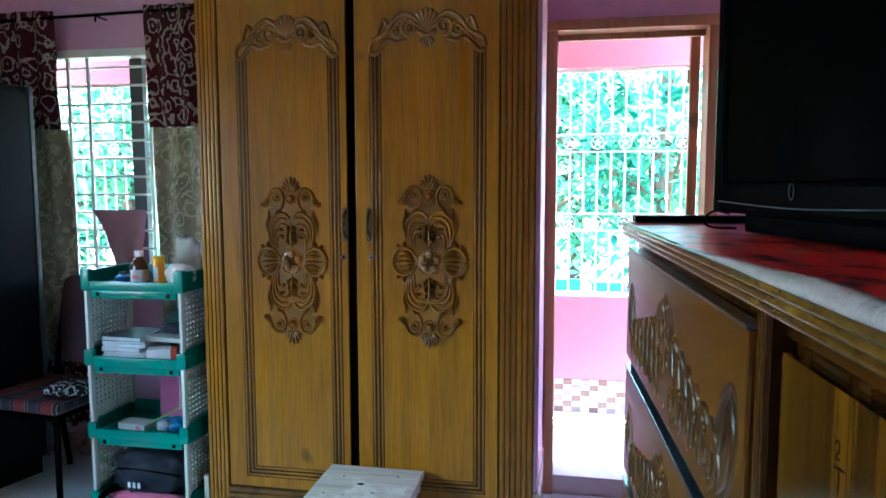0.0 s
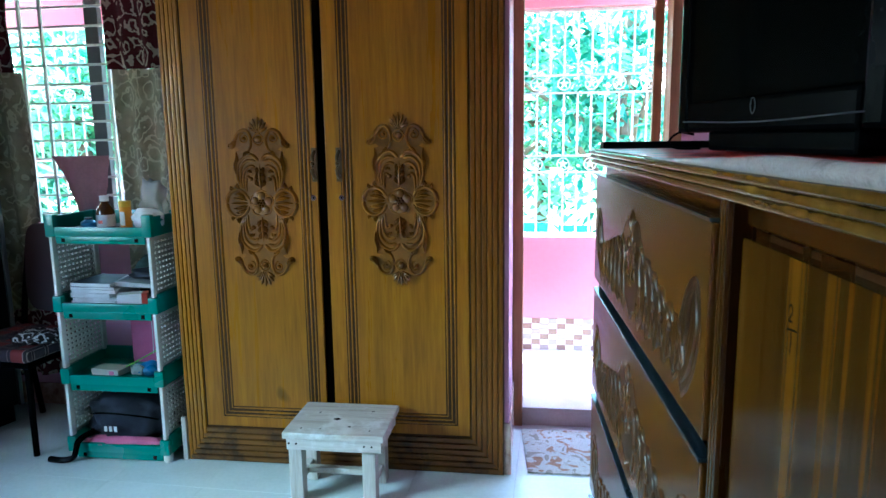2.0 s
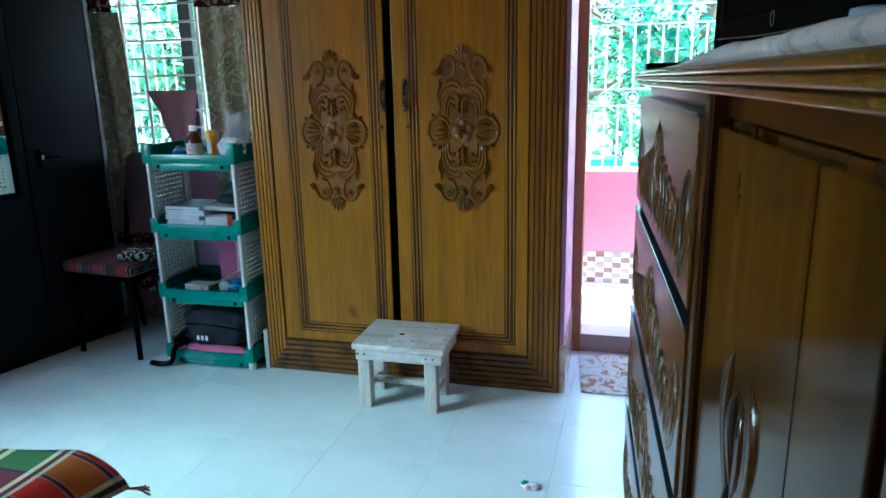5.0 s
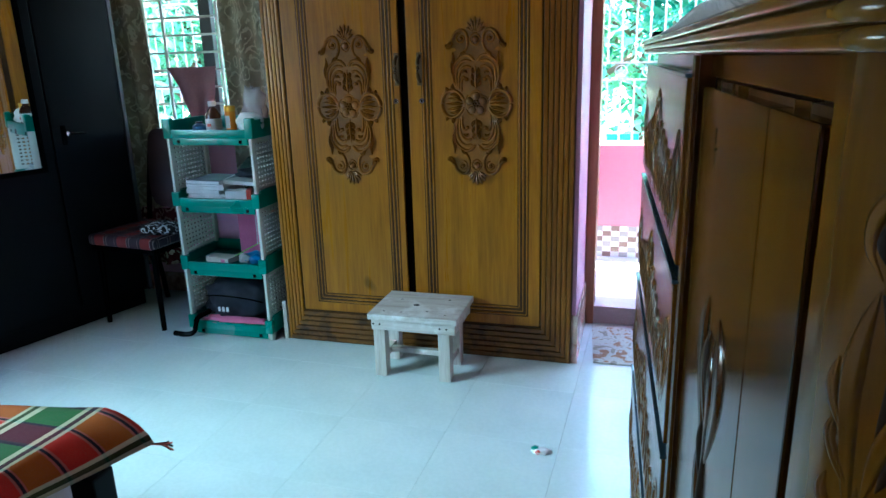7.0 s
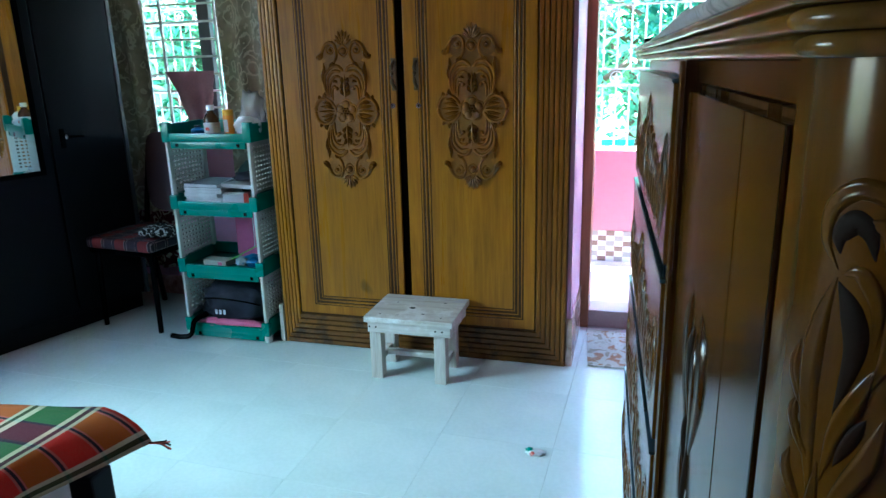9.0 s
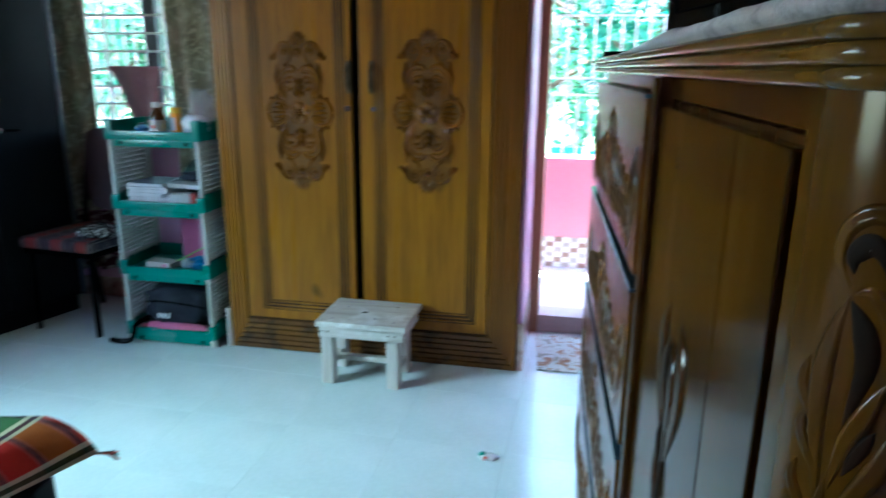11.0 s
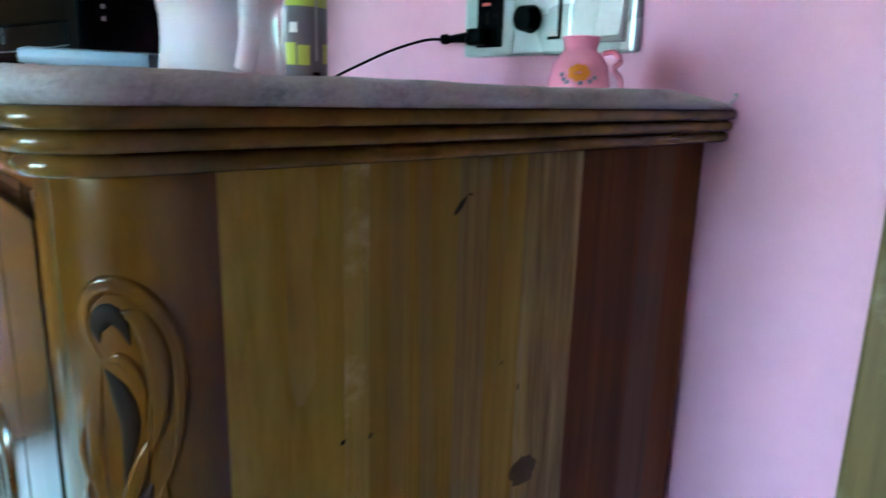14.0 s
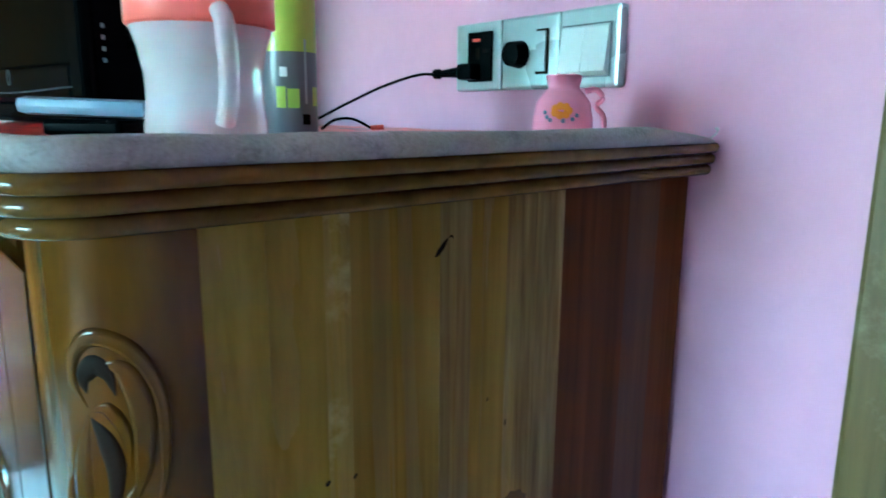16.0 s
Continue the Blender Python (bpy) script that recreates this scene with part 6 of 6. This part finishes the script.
part("thread", tube(bmesh.new(), [(tip.x - 0.004, tip.y, SH + 0.004), (tip.x + 0.004, tip.y - 0.002, SH + 0.009), (tip.x + 0.002, tip.y - 0.004, SH + 0.014), (tip.x - 0.001, tip.y - 0.003, SH + 0.013)], 0.0011, 5, 3), BORDER, border)
TOPZ = SH + 0.0035

tv = thing("television", "black television with a dark glossy screen", "television", DR @ pose(0.143, 0.995, TOPZ - 0.012, 0, 0, 8.2) @ pose(-0.03, -1.01, 0))
bm = bmesh.new()
rings = []
for d, inset in ((0.045, 0.0), (0.09, 0.0), (0.16, 0.03), (0.3, 0.11), (0.36, 0.13)):
    y0, y1, z0, z1 = 0.72 + inset, 1.3 - inset, 0.045 + inset * 0.2, 0.53 - inset * 0.9
    rings.append([bm.verts.new(p) for p in ((d, y0, z0), (d, y1, z0), (d, y1, z1), (d, y0, z1))])
for a, b in zip(rings, rings[1:]):
    for k in range(4):
        bm.faces.new((a[k], a[(k + 1) % 4], b[(k + 1) % 4], b[k]))
bm.faces.new(rings[0])
bm.faces.new(rings[-1][::-1])
bmesh.ops.recalc_face_normals(bm, faces=list(bm.faces))
bmesh.ops.bevel(bm, geom=list(bm.edges), offset=0.008, segments=2, affect="EDGES")
part("housing", bm, BLACK, tv, smooth=40)
part("bezel", boxes((0.03, 0.05, 0.715, 0.76, 0.045, 0.535), (0.03, 0.05, 1.26, 1.305, 0.045, 0.535), (0.03, 0.05, 0.76, 1.26, 0.045, 0.1), (0.03, 0.05, 0.76, 1.26, 0.49, 0.535), bevel=0.008), BLACK, tv, "glossy black bezel")
part("screen", boxes((0.036, 0.05, 0.76, 1.26, 0.1, 0.49), bevel=0.004), SCREEN, tv, "dark glass screen")
part("base", boxes((0.045, 0.3, 0.78, 1.2, 0.0125, 0.05), bevel=0.008), BLACK, tv)
part("trim_line", tube(bmesh.new(), [(0.028, 0.75, 0.066), (0.026, 1.0, 0.06), (0.028, 1.27, 0.066)], 0.0012, 6), GREY, tv, "silver trim line")
part("badge", tube(bmesh.new(), [(0.0285, 1.01 + 0.007 * math.cos(t), 0.085 + 0.012 * math.sin(t)) for t in [2 * math.pi * k / 12 for k in range(13)]], 0.0008, 5, 2), GREY, tv)
for k in range(12):
    part("vent_slat", boxes((0.1, 0.15, 0.716, 0.724, 0.12 + 0.014 * k, 0.126 + 0.014 * k)), INK, tv)
for k in range(4):
    part("port_mark", boxes((0.062, 0.067, 0.7185, 0.7195, 0.1 + 0.016 * k, 0.106 + 0.016 * k)), SWITCH, tv)
cab = thing("power_cable", "thin black power cable with a plug", "cable")
part("lead", tube(bmesh.new(), [(1.146, 0.65, 1.488), (1.135, 0.68, 1.487), (1.11, 0.73, 1.472), (1.07, 0.775, 1.445), (1.03, 0.81, 1.42), (0.99, 0.85, 1.4155), (0.95, 0.93, 1.4155), (0.93, 1.1, 1.4155)], 0.0021, 8, 6), BLACK, cab, smooth=60)
part("plug", boxes((1.142, 1.1615, 0.57, 0.6, 1.478, 1.5), bevel=0.005), BLACK, cab, smooth=40)
part("plug_sleeve", cyl(bmesh.new(), (1.15, 0.6, 1.489), (1.147, 0.645, 1.488), 0.0075, 0.0045, 12), BLACK, cab, "tapered ribbed cable sleeve", smooth=50)
part("plug_collar", cyl(bmesh.new(), (1.147, 0.642, 1.488), (1.146, 0.65, 1.488), 0.007, 0.007, 12), BLACK, cab, smooth=50)
lc = thing("loose_cable", "loop of black cable beside the television", "cable", DR)
part("lead", tube(bmesh.new(), [(0.13, 1.27, TOPZ + 0.03), (0.105, 1.285, TOPZ + 0.034), (0.088, 1.29, TOPZ + 0.018), (0.1, 1.285, TOPZ + 0.004), (0.14, 1.26, TOPZ + 0.003)], 0.0026, 6), BLACK, lc, smooth=60)
lc2 = thing("loose_cable", "thin black lead with a red tip behind the can", "cable", DR)
part("lead", tube(bmesh.new(), [(0.36, 0.36, TOPZ + 0.002), (0.37, 0.345, TOPZ + 0.013), (0.385, 0.33, TOPZ + 0.014), (0.4, 0.315, TOPZ + 0.004)], 0.0018, 6), BLACK, lc2, smooth=60)
part("tip", cyl(bmesh.new(), (0.4, 0.315, TOPZ + 0.004), (0.412, 0.305, TOPZ + 0.005), 0.003, 0.003, 8), REDP, lc2, smooth=50)
ant = thing("black_case", "flat black case at the far edge of the sideboard", "case", DR)
part("case", boxes((-0.01, 0.36, 1.5, 1.56, TOPZ, TOPZ + 0.016), bevel=0.004), BLACK, ant)

jug = thing("plastic_jar", "clear frosted plastic jar with a coral lid", "jar", DR @ pose(0.1, 0.06, TOPZ, 0, 0, -25))
part("body", lathe(bmesh.new(), [(0.034, 0), (0.0365, 0.003), (0.0365, 0.012), (0.0345, 0.03), (0.0345, 0.044), (0.0375, 0.06), (0.0415, 0.072), (0.0415, 0.076)], 32), JUG, jug, smooth=50)
part("lid", lathe(bmesh.new(), [(0.042, 0.0715), (0.0435, 0.073), (0.0435, 0.1), (0.04, 0.103)], 32), CORAL, jug, "coral red screw lid", smooth=50)
bm = bmesh.new()
tube(bm, [(0.012, -0.0405, 0.078), (0.0145, -0.0475, 0.07), (0.0155, -0.0475, 0.05), (0.015, -0.0445, 0.032), (0.012, -0.037, 0.016)], 0.0058, 10)
part("grip", bm, JUG, jug, smooth=60)

can = thing("spray_can", "lime and grey spray can standing upside down", "can", DR @ pose(0.266, 0.262, TOPZ))
part("body", lathe(bmesh.new(), [(0.026, 0), (0.0275, 0.003), (0.0275, 0.078), (0.0275, 0.0785)], 28), CANGREY, can, "dark grey lower half", smooth=50)
part("upper_body", lathe(bmesh.new(), [(0.0275, 0.0785), (0.0275, 0.15), (0.024, 0.158)], 28), CANLIME, can, "lime green upper half", smooth=50)
for a0, z0, w, h, m in ((-2.35, 0.026, 0.009, 0.02, CANLIME), (-2.02, 0.026, 0.006, 0.018, CANLIME), (-1.82, 0.026, 0.006, 0.018, CANLIME), (-0.95, 0.028, 0.01, 0.018, CANLIME), (-1.45, 0.03, 0.0025, 0.06, SWITCH), (-2.25, 0.055, 0.007, 0.009, WHITEP), (-1.45, 0.01, 0.009, 0.01, INK)):
    bm = bmesh.new()
    grid = [[bm.verts.new((0.0277 * math.cos(a0 + w / 0.0277 * (i / 4 - 0.5)), 0.0277 * math.sin(a0 + w / 0.0277 * (i / 4 - 0.5)), z)) for i in range(5)] for z in (z0, z0 + h)]
    for i in range(4):
        bm.faces.new((grid[0][i], grid[0][i + 1], grid[1][i + 1], grid[1][i]))
    part("print_bar", bm, m, can)

mug = thing("pink_mug", "small pink mug with a printed flower, turned over", "mug", pose(1.05, 0.322, 1.4135, 0, 0, -40) @ Matrix.Scale(0.86, 4))
part("body", lathe(bmesh.new(), [(0.033, 0), (0.034, 0.003), (0.0335, 0.02), (0.03, 0.038), (0.021, 0.05), (0.0175, 0.053), (0.0175, 0.056), (0.02, 0.067), (0.018, 0.068)], 32), MUGPINK, mug, smooth=60)
part("handle", tube(bmesh.new(), [(0.024, 0, 0.05), (0.036, 0, 0.052), (0.044, 0, 0.043), (0.037, 0, 0.034), (0.045, 0, 0.024), (0.047, 0, 0.008)], 0.003, 8), MUGPINK, mug, smooth=60)
put = lambda a, b, h: ((0.0338 - 0.16 * max(0, b - 0.022) + h) * math.cos(-1.75 + a / 0.033), (0.0338 - 0.16 * max(0, b - 0.022) + h) * math.sin(-1.75 + a / 0.033), b)
bm = bmesh.new()
for k in range(7):
    dome(bm, put, 0.008 * math.cos(k * 0.9), 0.029 + 0.005 * math.sin(k * 0.9), 0.0046, 0.0012, 8)
part("flower_print", bm, ORANGE, mug, smooth=60)
bm = bmesh.new()
for a, z0 in ((-0.016, 0.022), (-0.012, 0.019), (0.012, 0.02), (0.017, 0.024), (0.002, 0.018), (-0.019, 0.027)):
    dome(bm, put, a, z0, 0.0025, 0.001, 6)
part("leaf_print", bm, SLATE, mug, smooth=60)

rem = thing("remote", "slate blue plastic handset lying face down", "remote", DR @ pose(0.1, 0.325, TOPZ, 0, 0, 42))
bm = boxes((-0.02, 0.02, -0.062, 0.062, 0.011, 0.027), bevel=0.0075)
for v in bm.verts:
    v.co.z += 0.06 * max(0.0, v.co.y) + 0.004
part("shell", bm, SLATE, rem, smooth=40)
part("cradle", boxes((-0.022, 0.022, -0.04, 0.035, 0.0, 0.0145), bevel=0.004), BLACK, rem)

# ---- switch board ----
SX = RX - 0.003
sw = thing("switch_board", "silver grey three-gang switch plate with socket and dimmer", "switch")
for y0, y1 in ((0.534, 0.625), (0.4345, 0.5325), (0.347, 0.433)):
    part("plate", boxes((SX - 0.012, RX - 0.0005, y0, y1, 1.4645, 1.5525), bevel=0.004), SWITCH, sw)
sock = part("socket", boxes((SX - 0.0145, SX - 0.0122, 0.549, 0.597, 1.476, 1.54), bevel=0.002), BLACK, sw)
part("pin_hole", boxes((SX - 0.0155, SX - 0.0146, 0.572, 0.58, 1.505, 1.52)), INK, sock)
part("pin_hole", boxes((SX - 0.0155, SX - 0.0146, 0.556, 0.566, 1.513, 1.518)), INK, sock)
part("indicator", boxes((SX - 0.0155, SX - 0.0146, 0.572, 0.586, 1.528, 1.5315)), REDP, sock)
part("dimmer_knob", cyl(bmesh.new(), (SX - 0.0122, 0.499, 1.507), (SX - 0.03, 0.499, 1.507), 0.017, 0.0145, 24), BLACK, sw, "black round dimmer knob", smooth=40)
part("slide_switch", boxes((SX - 0.0135, SX - 0.0122, 0.45, 0.4705, 1.482, 1.535), bevel=0.0005), INK, sw)
part("slider", boxes((SX - 0.0165, SX - 0.0136, 0.453, 0.468, 1.485, 1.532), bevel=0.001), SWITCH, sw)
part("rocker_frame", boxes((SX - 0.0135, SX - 0.0122, 0.357, 0.4285, 1.4755, 1.5345), bevel=0.0005), GREY, sw)
for y0, y1 in ((0.3935, 0.427), (0.359, 0.3925)):
    bm = bmesh.new()
    vs = [bm.verts.new(p) for p in ((SX - 0.0136, y0, 1.4775), (SX - 0.0136, y1, 1.4775), (SX - 0.0136, y1, 1.5325), (SX - 0.0136, y0, 1.5325), (SX - 0.022, y0, 1.482), (SX - 0.022, y1, 1.482), (SX - 0.0155, y1, 1.53), (SX - 0.0155, y0, 1.53))]
    for f in ((0, 1, 5, 4), (1, 2, 6, 5), (2, 3, 7, 6), (3, 0, 4, 7), (4, 5, 6, 7)):
        bm.faces.new([vs[i] for i in f])
    bmesh.ops.recalc_face_normals(bm, faces=list(bm.faces))
    part("rocker", bm, SWLITE, sw)

# ---- floor odds ----
dm = thing("door_mat", "worn floral door mat in cream and rust", "mat")
bm = bmesh.new()
nx, ny = 40, 30
grid = [[bm.verts.new((0.33 + 0.52 * i / nx + 0.035 * (1 - j / ny) - 0.02, 2.885 + 0.44 * j / ny, 0.008 + 0.003 * noise.noise((i * 0.5, j * 0.5, 0)))) for i in range(nx + 1)] for j in range(ny + 1)]
for j in range(ny):
    for i in range(nx):
        bm.faces.new((grid[j][i], grid[j][i + 1], grid[j + 1][i + 1], grid[j + 1][i]))
ext = bmesh.ops.extrude_face_region(bm, geom=list(bm.faces))
for v in ext["geom"]:
    if isinstance(v, bmesh.types.BMVert):
        v.co.z = 0.0005
bmesh.ops.recalc_face_normals(bm, faces=list(bm.faces))
part("woven_top", bm, MATPILE, dm, smooth=60)
crumple("wrapper", "torn clear sweet wrapper with green and red print", "wrapper", (0.212, 2.094, 0.0005), (0.034, 0.025, 0.006), WHITEP, 21, amp=0.6, freq=3)
crumple("wrapper", "scrap of green and red wrapper on the tiles", "wrapper", (0.192, 2.104, 0.0005), (0.014, 0.012, 0.008), plain("green_print", (0.0, 0.22, 0.16), 0.4), 22, amp=0.6)
crumple("wrapper", "red torn corner of a sweet wrapper", "wrapper", (0.205, 2.079, 0.0005), (0.012, 0.008, 0.007), REDP, 23, amp=0.6)

# ---- floor tiles ----
TILE = 0.4335
tile_parent = thing("floor", "glossy white ceramic floor tiles with fine joints", "", kind="structure")
shared = None
for i in range(-9, 4):
    for j in range(-12, 4):
        at = pose(0.272, 2.14, 0, 0, 0, -1.8) @ Vector((TILE * i, TILE * j, 0))
        if at.x > RX or at.y > BY or at.x < LX - 0.5:
            continue
        if shared is None:
            shared = link("tile", box(bmesh.new(), 0.0005, TILE - 0.0005, 0.0005, TILE - 0.0005, -0.006, 0.0), FLOOR, tile_parent)
            ob = shared
        else:
            ob = bpy.data.objects.new("tile", shared.data)
            scene.collection.objects.link(ob)
            ob.parent = tile_parent
        ob.location = at
        ob.rotation_euler = (0, 0, radians(-1.8))

# checked band of small tiles at the foot of the parapet
CH = [plain("band_white", (0.55, 0.53, 0.5), 0.35), plain("band_brown", (0.18, 0.1, 0.072), 0.35), plain("band_grey", (0.27, 0.23, 0.21), 0.35)]
rng = random.Random(4)
meshes = []
for m in CH:
    o = link("tile", box(bmesh.new(), 0.0008, 0.0532, -0.006, 0.0, 0.0008, 0.0342), m, tw)
    o.location = (-1.0, TY, 0.08)
    meshes.append(o.data)
for i in range(-4, 27):
    for j in range(6):
        k = (0 if (i + j) % 2 == 0 else (1 if (i - j) % 4 in (1, 2) else 2))
        o = bpy.data.objects.new("tile", meshes[k])
        scene.collection.objects.link(o)
        o.parent = tw
        o.location = (0.03 + 0.054 * i, TY, 0.0805 + 0.035 * j)
